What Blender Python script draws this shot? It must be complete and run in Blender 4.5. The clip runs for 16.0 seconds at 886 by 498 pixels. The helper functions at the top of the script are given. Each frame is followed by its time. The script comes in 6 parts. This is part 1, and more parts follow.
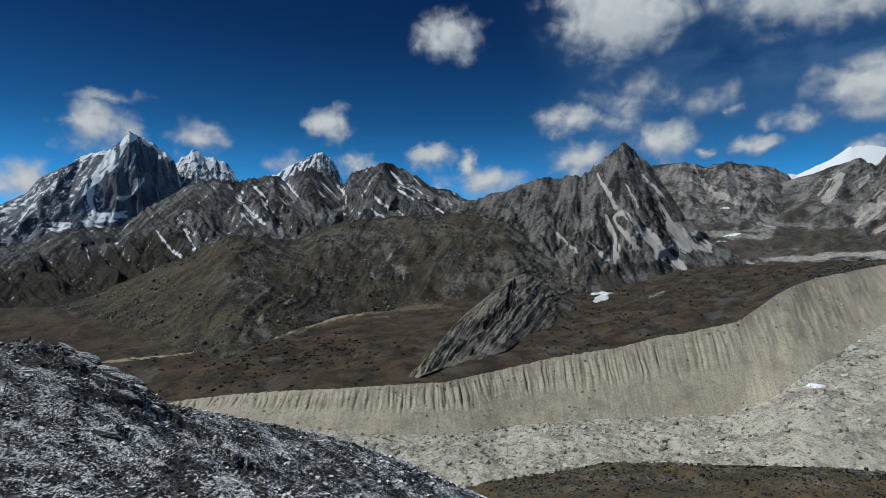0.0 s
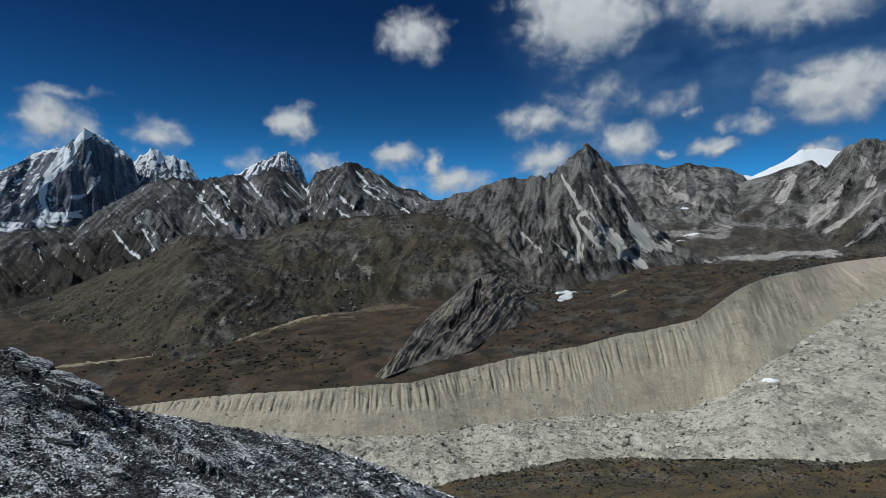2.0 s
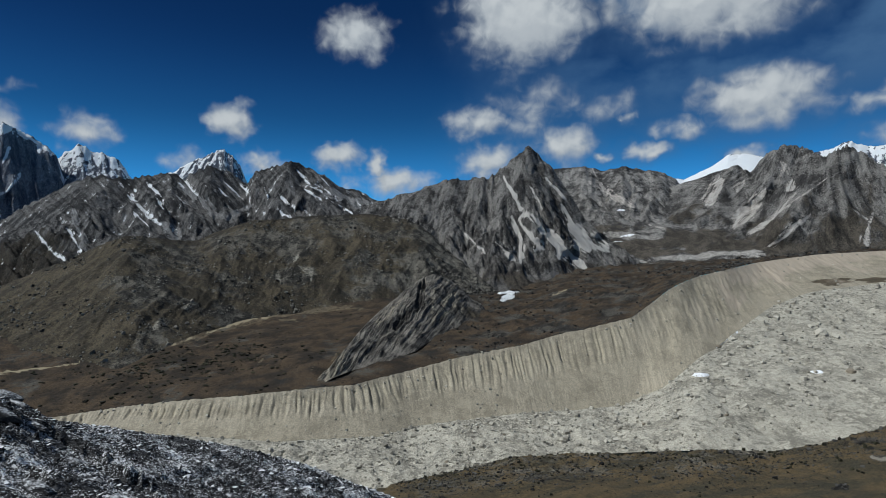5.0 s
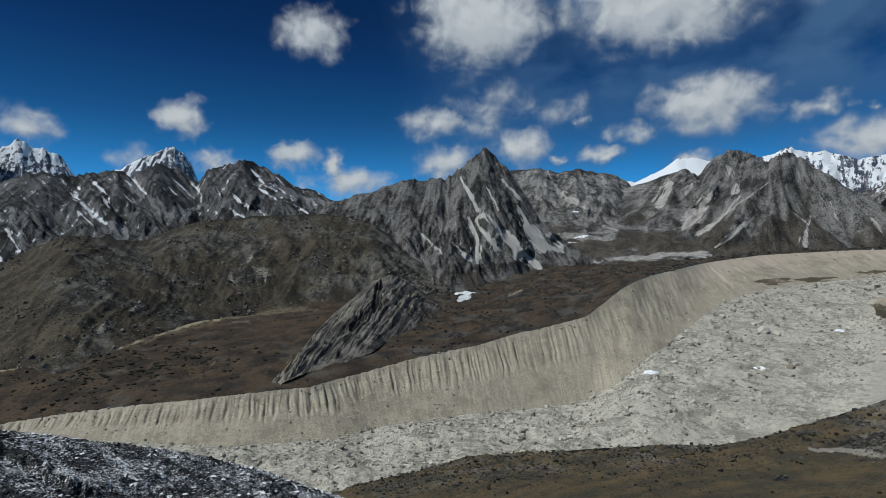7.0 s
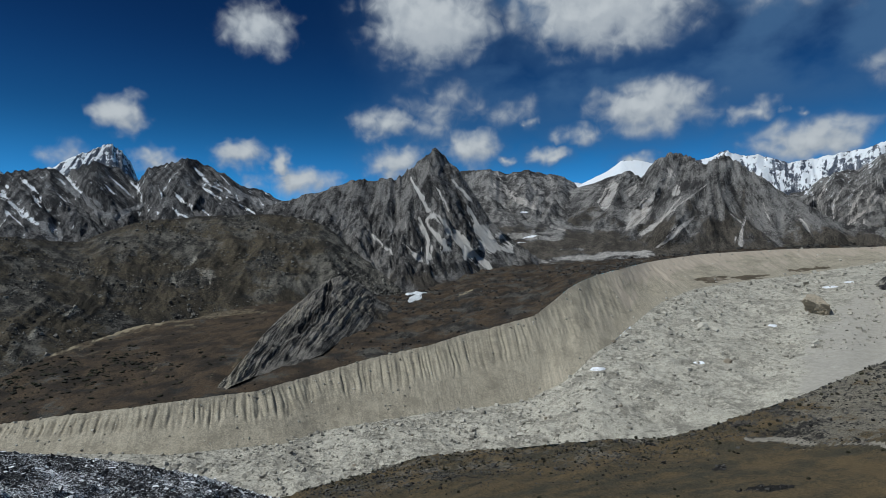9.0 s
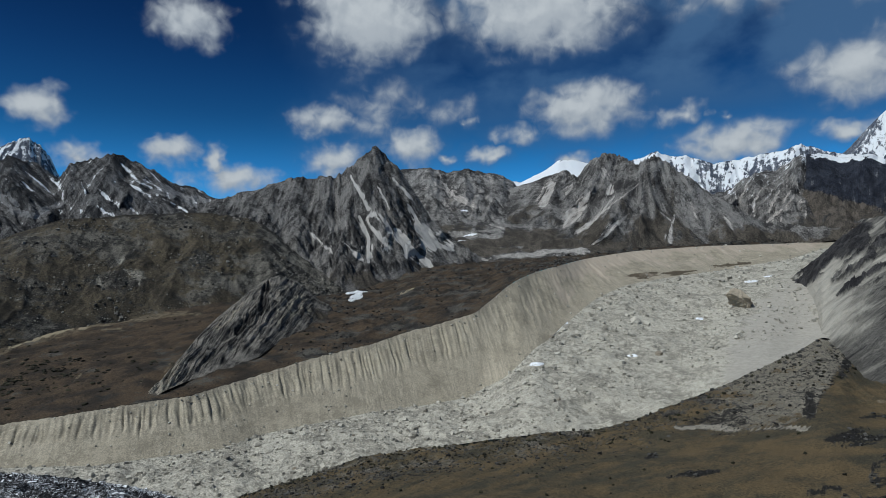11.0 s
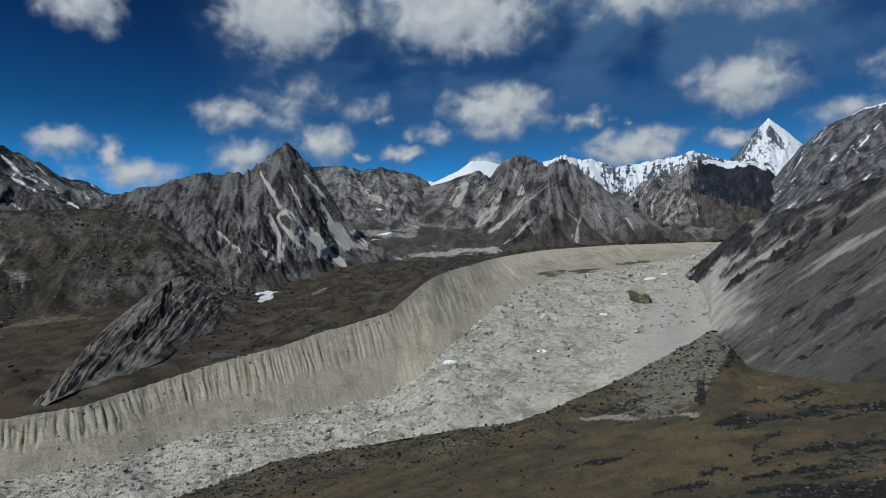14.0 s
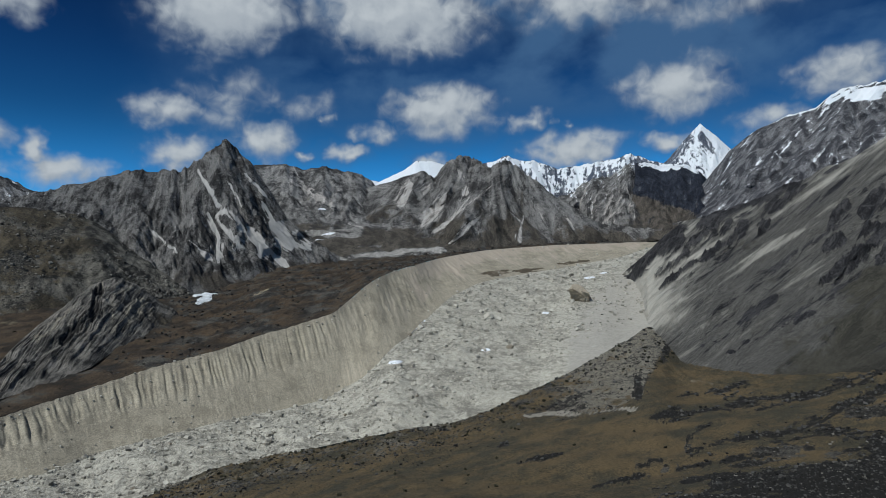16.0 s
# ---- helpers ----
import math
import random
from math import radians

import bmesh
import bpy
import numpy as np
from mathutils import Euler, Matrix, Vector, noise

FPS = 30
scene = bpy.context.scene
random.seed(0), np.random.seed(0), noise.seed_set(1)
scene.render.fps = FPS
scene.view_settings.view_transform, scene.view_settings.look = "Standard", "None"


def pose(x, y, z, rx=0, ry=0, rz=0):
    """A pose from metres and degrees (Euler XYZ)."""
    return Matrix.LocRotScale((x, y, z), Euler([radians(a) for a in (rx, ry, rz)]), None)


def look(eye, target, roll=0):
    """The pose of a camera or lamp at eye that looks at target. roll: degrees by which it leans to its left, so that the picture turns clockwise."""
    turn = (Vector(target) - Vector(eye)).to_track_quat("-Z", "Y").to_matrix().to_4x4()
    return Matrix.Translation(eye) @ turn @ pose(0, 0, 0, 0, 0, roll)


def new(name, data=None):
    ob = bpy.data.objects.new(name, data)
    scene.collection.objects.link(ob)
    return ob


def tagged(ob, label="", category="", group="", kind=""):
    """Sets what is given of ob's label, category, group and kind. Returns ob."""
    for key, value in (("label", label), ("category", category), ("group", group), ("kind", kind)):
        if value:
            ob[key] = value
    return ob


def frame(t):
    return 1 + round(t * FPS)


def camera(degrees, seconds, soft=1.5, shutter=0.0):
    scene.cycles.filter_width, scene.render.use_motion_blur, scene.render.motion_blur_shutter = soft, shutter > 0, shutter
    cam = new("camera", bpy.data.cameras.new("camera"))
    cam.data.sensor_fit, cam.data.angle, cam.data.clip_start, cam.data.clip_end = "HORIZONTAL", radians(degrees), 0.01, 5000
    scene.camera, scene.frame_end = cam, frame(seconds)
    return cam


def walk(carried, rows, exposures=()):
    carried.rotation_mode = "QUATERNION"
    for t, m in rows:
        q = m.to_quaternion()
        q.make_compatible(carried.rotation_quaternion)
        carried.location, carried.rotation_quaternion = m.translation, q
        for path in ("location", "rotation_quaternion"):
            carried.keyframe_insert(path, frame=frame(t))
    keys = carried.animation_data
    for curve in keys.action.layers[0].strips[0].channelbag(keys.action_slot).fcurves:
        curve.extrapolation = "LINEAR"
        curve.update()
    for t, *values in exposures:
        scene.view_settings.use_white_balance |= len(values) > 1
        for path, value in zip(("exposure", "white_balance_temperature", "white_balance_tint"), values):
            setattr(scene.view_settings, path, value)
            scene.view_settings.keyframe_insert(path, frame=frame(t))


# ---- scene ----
cam = camera(73.17, 16.0, soft=0.75)
EYE = 300.0
# seconds, yaw, pitch and roll in degrees: the camera turns where it stands
ROWS = [
    (0.0, 0.00, 0.00, -0.00),
    (0.5, -0.81, -0.01, 0.02),
    (1.0, -1.65, 0.00, 0.12),
    (1.5, -2.45, -0.01, 0.11),
    (2.0, -3.27, -0.01, 0.14),
    (2.5, -4.15, -0.02, 0.18),
    (3.0, -4.95, -0.02, 0.24),
    (3.5, -5.81, -0.01, 0.28),
    (4.0, -6.74, 0.02, 0.27),
    (6.5, -11.74, 0.08, 0.18),
    (7.0, -12.80, 0.10, 0.16),
    (7.5, -13.89, 0.12, 0.19),
    (8.0, -15.04, 0.12, 0.23),
    (8.5, -16.25, 0.13, 0.30),
    (11.0, -23.21, -0.10, 0.71),
    (11.5, -24.63, -0.11, 0.76),
    (12.0, -26.00, -0.13, 0.72),
    (12.5, -27.34, -0.24, 0.72),
    (13.0, -28.71, -0.26, 0.72),
    (13.5, -30.06, -0.25, 0.68),
    (14.0, -31.42, -0.29, 0.68),
    (14.5, -32.71, -0.32, 0.64),
    (15.0, -34.05, -0.36, 0.60),
    (15.5, -35.38, -0.35, 0.70),
    (16.0, -36.72, -0.35, 0.72),
]
walk(cam, [(t, pose(0, 0, EYE, 90 + pitch, roll, yaw)) for t, yaw, pitch, roll in ROWS], exposures=[(0, 0.02, 6150, 5), (5, 0.0, 6130, 5), (11, -0.09, 5990, 5), (16, -0.09, 5990, 5)])

# ---------------------------------------------------------------- light
SUN_BEARING, SUN_HEIGHT = -98.0, 50.0


def heading(bearing, height=0.0):
    b, h = radians(bearing), radians(height)
    return Vector((math.sin(b) * math.cos(h), math.cos(b) * math.cos(h), math.sin(h)))


sun = new("sun", bpy.data.lights.new("sun", "SUN"))
sun.data.energy, sun.data.angle, sun.data.color = 3.95, radians(0.55), (1.0, 0.96, 0.9)
sun.matrix_world = look(heading(SUN_BEARING, SUN_HEIGHT) * 1000, (0, 0, 0))


class Nodes:
    """Short ways to lay nodes in a tree."""

    def __init__(self, tree):
        self.tree = tree
        tree.nodes.clear()

    def add(self, kind, values=None, **settings):
        node = self.tree.nodes.new(kind)
        for key, value in settings.items():
            setattr(node, key, value)
        for key, value in (values or {}).items():
            self.put(node.inputs[key], value)
        return node

    def put(self, socket, value):
        if isinstance(value, bpy.types.NodeSocket):
            self.tree.links.new(value, socket)
        else:
            socket.default_value = value

    def math(self, op, a, b=0.0, clamp=False):
        return self.add("ShaderNodeMath", {0: a, 1: b}, operation=op, use_clamp=clamp).outputs[0]

    def vec(self, op, a, b=(0, 0, 0)):
        node = self.add("ShaderNodeVectorMath", {0: a, 1: b}, operation=op)
        return node.outputs["Value" if op in ("LENGTH", "DOT_PRODUCT") else "Vector"]

    def step(self, x, low, high, to_low=0.0, to_high=1.0):
        return self.add("ShaderNodeMapRange", {0: x, 1: low, 2: high, 3: to_low, 4: to_high}, interpolation_type="SMOOTHSTEP").outputs[0]

    def noise(self, vector, scale, detail=6.0, rough=0.55, warp=0.0, dims="3D"):
        return self.add("ShaderNodeTexNoise", {"Vector": vector, "Scale": scale, "Detail": detail, "Roughness": rough, "Distortion": warp}, noise_dimensions=dims).outputs["Fac"]

    def mix(self, fac, a, b):
        node = self.add("ShaderNodeMix", data_type="RGBA")
        self.put(node.inputs[0], fac), self.put(node.inputs[6], a), self.put(node.inputs[7], b)
        return node.outputs[2]


def rgb(r, g, b):
    return (r, g, b, 1.0)


# clouds: bearing, height angle, half width and half height in degrees, thickness
CLOUDS_LEFT = [
    (0.6, 19.6, 3.7, 2.0, 0.9), (-30.0, 10.0, 2.9, 2.2, 0.85), (-22.1, 9.6, 2.3, 1.7, 0.75), (-10.7, 11.6, 2.2, 1.7, 1.0),
    (-14.8, 7.5, 1.9, 1.3, 0.6), (-8.2, 7.7, 2.2, 1.3, 0.8), (-1.5, 8.8, 2.4, 1.3, 0.75), (2.1, 8.0, 1.3, 1.6, 1.0),
    (3.6, 6.4, 3.6, 1.5, 0.95), (-35.2, 5.4, 2.3, 1.9, 0.8), (-28.7, 12.6, 2.0, 0.5, 0.35),
]
CLOUDS_MIDDLE = [
    (16.4, 21.2, 6.6, 4.2, 1.35), (12.1, 12.0, 2.8, 1.5, 0.9), (13.1, 8.3, 2.9, 1.7, 0.85), (17.4, 12.8, 2.4, 2.2, 0.3),
    (20.2, 9.6, 2.3, 1.8, 0.85), (27.5, 8.7, 1.9, 0.8, 0.85), (23.9, 8.6, 0.9, 0.5, 0.6), (26.4, 11.7, 0.6, 0.5, 0.5),
    (23.4, 12.8, 1.9, 0.7, 0.2), (30.7, 10.7, 2.0, 0.7, 0.45),
]
CLOUDS_RIGHT = [
    (33.0, 21.4, 9.0, 4.0, 1.35), (36.8, 12.7, 5.1, 2.6, 1.05), (45.1, 11.6, 1.9, 0.8, 0.6), (48.5, 11.1, 0.6, 0.3, 0.5),
    (58.3, 13.6, 4.7, 2.6, 0.85), (70.6, 13.3, 3.2, 1.7, 0.75), (49.4, 8.9, 4.5, 1.7, 0.95), (57.4, 9.0, 1.9, 0.8, 0.7),
    (65.8, 9.9, 2.8, 1.1, 0.6), (51.1, 22.0, 8.5, 2.6, 0.75), (62.9, 21.5, 7.0, 2.6, 0.6), (35.6, 7.6, 1.5, 0.7, 0.6),
]


def cloud_group():
    """A node group: from bearing and height angle (degrees) to the depth of cloud there."""
    tree = bpy.data.node_groups.new("cloud_depth", "ShaderNodeTree")
    tree.interface.new_socket("Vector", in_out="INPUT", socket_type="NodeSocketVector")
    tree.interface.new_socket("Depth", in_out="OUTPUT", socket_type="NodeSocketFloat")
    n = Nodes(tree)
    place = n.add("NodeGroupInput").outputs[0]
    drift = n.add("ShaderNodeTexNoise", {"Vector": place, "Scale": 0.38, "Detail": 3.0}, noise_dimensions="2D").outputs["Color"]
    blown = n.vec("ADD", place, n.vec("MULTIPLY", n.vec("SUBTRACT", drift, (0.5, 0.5, 0.5)), (3.6, 2.2, 0)))
    best = None
    for b, h, w, t, thick in CLOUDS_LEFT + CLOUDS_MIDDLE + CLOUDS_RIGHT:
        off = n.vec("MULTIPLY", n.vec("SUBTRACT", blown, (b, h, 0)), (1 / w, 1 / t, 0))
        body = n.math("MULTIPLY", n.math("SUBTRACT", 0.97, n.vec("LENGTH", off)), 1.42 * thick)
        best = body if best is None else n.math("MAXIMUM", best, body)
    billow = n.noise(n.vec("MULTIPLY", place, (1.0, 1.35, 1.0)), 0.34, 2.0, 0.45, 0.3, "2D")
    wisp = n.noise(place, 1.0, 4.0, 0.55, 0.6, "2D")
    rough = n.math("ADD", n.math("MULTIPLY", n.math("SUBTRACT", billow, 0.5), 1.5), n.math("MULTIPLY", n.math("SUBTRACT", wisp, 0.5), 0.5))
    depth = n.math("ADD", best, n.math("MULTIPLY", rough, n.step(best, -1.0, 0.1)))
    n.tree.links.new(depth, n.add("NodeGroupOutput").inputs[0])
    return tree


world = bpy.data.worlds.new("sky")
world.use_nodes = True
scene.world = world
n = Nodes(world.node_tree)
sky = n.add("ShaderNodeTexSky", sky_type="NISHITA", sun_disc=False, sun_elevation=radians(SUN_HEIGHT), sun_rotation=radians(SUN_BEARING),
            altitude=4800.0, air_density=1.0, dust_density=0.3, ozone_density=1.5)
way = n.vec("NORMALIZE", n.add("ShaderNodeTexCoord").outputs["Generated"])
split = n.add("ShaderNodeSeparateXYZ", {0: way})
DEG = 180 / math.pi
bearing = n.math("MULTIPLY", n.math("ARCTAN2", split.outputs[0], split.outputs[1]), DEG)
height = n.math("MULTIPLY", n.math("ARCSINE", split.outputs[2]), DEG)
place = n.add("ShaderNodeCombineXYZ", {0: bearing, 1: height}).outputs[0]
group = cloud_group()
here = n.add("ShaderNodeGroup", {0: place}, node_tree=group).outputs[0]
above = n.add("ShaderNodeGroup", {0: n.vec("ADD", place, (-0.5, 0.9, 0))}, node_tree=group).outputs[0]
lit = n.step(n.math("SUBTRACT", here, above), -0.35, 0.75)
cover = n.math("POWER", n.step(here, -0.45, 0.95), 1.15)
veil_noise = n.noise(n.vec("MULTIPLY", place, (0.6, 1.0, 0)), 0.14, 6.0, 0.5, 0.1, "2D")
veil = n.math("MULTIPLY", n.step(veil_noise, 0.3, 0.62), n.math("MULTIPLY", n.step(height, 9.0, 16.0), n.step(bearing, 8.0, 30.0)))
halo = n.math("MULTIPLY", n.step(here, -1.5, 0.1), n.math("MULTIPLY", n.step(bearing, 4.0, 18.0), 0.45))
veil = n.math("MAXIMUM", veil, halo)
# broken cloud goes on over the rest of the sky
overhead = n.math("MULTIPLY", n.step(n.noise(way, 2.2, 7.0, 0.55, 0.3), 0.46, 0.62), n.step(height, 27.0, 36.0))
behind = n.math("MULTIPLY", n.step(n.noise(way, 4.0, 7.0, 0.55, 0.3), 0.5, 0.66), n.step(n.math("ABSOLUTE", n.math("SUBTRACT", bearing, 18.0)), 66.0, 80.0))
cover = n.math("MAXIMUM", cover, n.math("MULTIPLY", n.math("MAXIMUM", overhead, behind), 0.4))
body = n.math("ADD", n.math("MULTIPLY", lit, 0.45), n.math("MULTIPLY", n.step(n.math("ADD", here, n.noise(place, 0.5, 4.0, 0.55, 0.2, "2D")), 0.5, 2.1), 0.55))
cloud_colour = n.mix(body, rgb(0.335, 0.36, 0.4), rgb(0.54, 0.548, 0.56))
deepen = n.math("MULTIPLY", n.step(height, 2.0, 13.0, 1.28, 0.62), n.step(height, 8.0, 22.0, 1.0, 0.46))
deepen_blue = n.math("MULTIPLY", deepen, n.step(height, 8.0, 22.0, 1.0, 1.18))
deepen_green = n.math("MULTIPLY", deepen, n.step(height, 8.0, 22.0, 1.0, 0.9))
sky_light = n.vec("MULTIPLY", n.vec("MULTIPLY", sky.outputs[0], (0.07 * 0.25, 0.07 * 0.9, 0.07 * 1.33)), n.add("ShaderNodeCombineXYZ", {0: deepen, 1: deepen_green, 2: deepen_blue}).outputs[0])
background = n.add("ShaderNodeBackground", {0: n.mix(cover, n.mix(n.math("MULTIPLY", veil, 0.8), sky_light, rgb(0.068, 0.142, 0.27)), cloud_colour), 1: 1.0})
n.tree.links.new(background.outputs[0], n.add("ShaderNodeOutputWorld").inputs[0])

# ---------------------------------------------------------------- noise on arrays
TABLE = np.random.RandomState(7).permutation(4096)
ANGLES = np.random.RandomState(8).rand(4096) * 2 * np.pi
GX, GY = np.cos(ANGLES), np.sin(ANGLES)


def perlin(x, y, seed=0):
    xi, yi = np.floor(x).astype(np.int64), np.floor(y).astype(np.int64)
    xf, yf = x - xi, y - yi
    u, v = xf * xf * xf * (xf * (xf * 6 - 15) + 10), yf * yf * yf * (yf * (yf * 6 - 15) + 10)

    def corner(i, j):
        k = TABLE[(TABLE[(xi + i + seed * 57) & 4095] + yi + j) & 4095]
        return GX[k] * (xf - i) + GY[k] * (yf - j)
    low, high = corner(0, 0) * (1 - u) + corner(1, 0) * u, corner(0, 1) * (1 - u) + corner(1, 1) * u
    return (low * (1 - v) + high * v) * 1.5


def fbm(x, y, octaves=5, seed=0, gain=0.5):
    total, amp = 0.0, 1.0
    for o in range(octaves):
        total = total + amp * perlin(x * 2 ** o, y * 2 ** o, seed + o)
        amp *= gain
    return total


def ridged(x, y, octaves=5, seed=0, gain=0.5):
    total, amp, weight = 0.0, 1.0, 1.0
    for o in range(octaves):
        s = (1 - np.abs(perlin(x * 2 ** o, y * 2 ** o, seed + o))) ** 2 * weight
        total = total + amp * s
        weight = np.clip(s * 1.6, 0, 1)
        amp *= gain
    return total - 0.9


def gullies(x, y, gx, gy, size, octaves, seed, gain=0.45):
    """Branching gullies that run down the slope (gx, gy): the height of ribs and furrows, about -1 to 1, for cells of that size."""
    total, small, hx, hy, amp, f = 0.0, 0.0, 0.0, 0.0, 1.0, 1.0
    for o in range(octaves):
        px, py = x / size * f, y / size * f
        tx, ty = gx + hx, gy + hy
        k = 1.1 / (np.hypot(tx, ty) + 0.25)
        dx, dy = ty * k, -tx * k
        ix, iy = np.floor(px).astype(np.int64), np.floor(py).astype(np.int64)
        fx, fy = px - ix, py - iy
        wt, va, vs = 0.0, 0.0, 0.0
        for i in (-1, 0, 1):
            for j in (-1, 0, 1):
                h = TABLE[(TABLE[(ix + i + (seed + o) * 31) & 4095] + iy + j) & 4095]
                ax, ay = fx - i - (h & 63) / 64, fy - j - (h >> 6) / 64
                w = np.exp(-2.2 * (ax * ax + ay * ay))
                phase = (ax * dx + ay * dy) * 2 * np.pi
                wt, va, vs = wt + w, va + w * np.cos(phase), vs - w * np.sin(phase)
        va, vs = va / wt, vs / wt
        total = total + amp * va
        small = small + (amp * va if o else 0.0)
        hx, hy = hx + amp * vs * dx * f * 0.35, hy + amp * vs * dy * f * 0.35
        amp, f = amp * gain, f * 2.0
    return total, small


def ease(x, low, high):
    t = np.clip((x - low) / (high - low), 0, 1)
    return t * t * (3 - 2 * t)


def blur(a, k):
    for axis in (0, 1):
        p = np.pad(a, [(k, k) if i == axis else (0, 0) for i in (0, 1)], mode="edge")
        c = np.cumsum(p, axis=axis)
        c = np.insert(c, 0, 0, axis=axis)
        w = 2 * k + 1
        a = (np.take(c, range(w, c.shape[axis]), axis=axis) - np.take(c, range(0, c.shape[axis] - w), axis=axis)) / w
    return a


def line(knots, b, smooth=0.0):
    """Distance and height along a line of the map at the bearings b."""
    kb, kr, kz = zip(*knots)
    r, z = np.interp(b, kb, kr), np.interp(b, kb, kz)
    k = int(smooth / max(b[1] - b[0], 1e-6))
    if k > 0:
        w = np.hanning(2 * k + 3)[1:-1]
        w /= w.sum()
        r, z = (np.convolve(np.pad(a, k, mode="edge"), w, "valid") for a in (r, z))
    return r, z


def street(b, h, b0, h0, b1, h1, w0, w1, ragged=1.3):
    """1 on a strip of ground from (b0, h0) to (b1, h1), fading unevenly over its half widths."""
    dx, dy = b1 - b0, h1 - h0
    t = np.clip(((b - b0) * dx + (h - h0) * dy) / (dx * dx + dy * dy), 0, 1)
    w = (w0 + (w1 - w0) * t) * (1 - 0.6 * np.abs(2 * t - 1) ** 5)
    d = np.hypot(b - b0 - t * dx, h - h0 - t * dy)
    near_it = d < 4 * w
    k = 1.6 * max(w0, w1)
    edge = np.zeros_like(d)
    length = math.hypot(dx, dy)
    cross, run = ((b - b0) * dy - (h - h0) * dx)[near_it] / length, ((b - b0) * dx + (h - h0) * dy)[near_it] / length
    edge[near_it] = fbm(cross / k * 1.5 + 31.7 + b0, run / k * 0.22, 4, 17, 0.6)
    return np.clip(1.5 - d / w + ragged * edge, 0, 1) * near_it


class Sheet:
    """Land laid out in bearings and distances."""

    def __init__(self, b, r, z):
        self.b, self.r, self.z = b, r, z
        self.x, self.y = r * np.sin(np.radians(b)), r * np.cos(np.radians(b))
        self.marks, self.lay = {}, None

    def height_angle(self):
        return np.degrees(np.arctan2(self.z - EYE, self.r))

    def upness(self):
        gx = [np.gradient(a, axis=1) for a in (self.x, self.y, self.z)]
        gy = [np.gradient(a, axis=0) for a in (self.x, self.y, self.z)]
        c = np.stack([gx[1] * gy[2] - gx[2] * gy[1], gx[2] * gy[0] - gx[0] * gy[2], gx[0] * gy[1] - gx[1] * gy[0]])
        return np.abs(c[2]) / (np.linalg.norm(c, axis=0) + 1e-9)

    def gradient(self):
        """The slope of the land along x and y."""
        dr, db = np.gradient(self.r, axis=0), np.gradient(np.radians(self.b), axis=1)
        dr = np.where(np.abs(dr) < 1e-3, 1e-3, dr)
        out = np.gradient(self.z, axis=0) / dr
        side = (np.gradient(self.z, axis=1) - out * np.gradient(self.r, axis=1)) / (self.r * db)
        sb, cb = np.sin(np.radians(self.b)), np.cos(np.radians(self.b))
        return out * sb + side * cb, out * cb - side * sb

    def push(self, spurs, fade, seed):
        """Spurs that stand out towards the valley: bearing and height angle at both ends, metres, half widths in degrees to both sides."""
        b, e = self.b, self.height_angle()
        b = b + 0.3 * fbm(self.b / 1.4, e / 1.4, 4, seed + 30)
        total = np.zeros_like(b)
        for b0, e0, b1, e1, metres, left, right in spurs:
            dx, dy = b1 - b0, e1 - e0
            length = math.hypot(dx, dy)
            run = ((b - b0) * dx + (e - e0) * dy) / length
            side = ((e - e0) * dx - (b - b0) * dy) / length
            w = np.where(side < 0, left, right)
            past = np.maximum(np.maximum(-run, run - length), 0)
            total = np.maximum(total, metres * np.clip(1 - np.abs(side) / w - past / w, 0, 1))
        k = 1 - total * fade / np.hypot(self.r, self.z - EYE)
        self.r, self.z = self.r * k, EYE + (self.z - EYE) * k
        self.x, self.y = self.r * np.sin(np.radians(self.b)), self.r * np.cos(np.radians(self.b))

    def hollow(self, k):
        return blur(self.z, k) - self.z

    def mesh(self, name, material, parent=None, faces=None):
        rows, cols = self.z.shape
        me = bpy.data.meshes.new(name)
        co = np.stack([self.x, self.y, self.z], axis=-1).reshape(-1, 3).astype(np.float32)
        i = np.arange((rows - 1) * (cols - 1))
        a = (i // (cols - 1)) * cols + i % (cols - 1)
        quads = np.stack([a, a + 1, a + cols + 1, a + cols], axis=1).astype(np.int32)
        keep = slice(None)
        if faces is not None:
            quads = quads[faces.ravel()]
            keep, quads = np.unique(quads, return_inverse=True)
            quads = quads.reshape(-1, 4).astype(np.int32)
            co = co[keep]
        me.vertices.add(len(co)), me.loops.add(quads.size), me.polygons.add(len(quads))
        me.vertices.foreach_set("co", co.ravel())
        me.loops.foreach_set("vertex_index", quads.ravel())
        me.polygons.foreach_set("loop_start", np.arange(0, quads.size, 4, dtype=np.int32))
        me.polygons.foreach_set("use_smooth", np.ones(len(quads), dtype=bool))
        for key, values in self.marks.items():
            at = me.attributes.new(key, "FLOAT", "POINT")
            at.data.foreach_set("value", np.clip(values, 0, 1).astype(np.float32).ravel()[keep])
        if self.lay is None:
            self.lay = (self.x, self.y)
        at = me.attributes.new("lay", "FLOAT_VECTOR", "POINT")
        at.data.foreach_set("vector", np.stack([self.lay[0], self.lay[1], np.zeros_like(self.z)], axis=-1).astype(np.float32).reshape(-1, 3)[keep].ravel())
        me.update(calc_edges=True)
        me.materials.append(material)
        ob = new(name, me)
        ob.parent = parent
        return ob


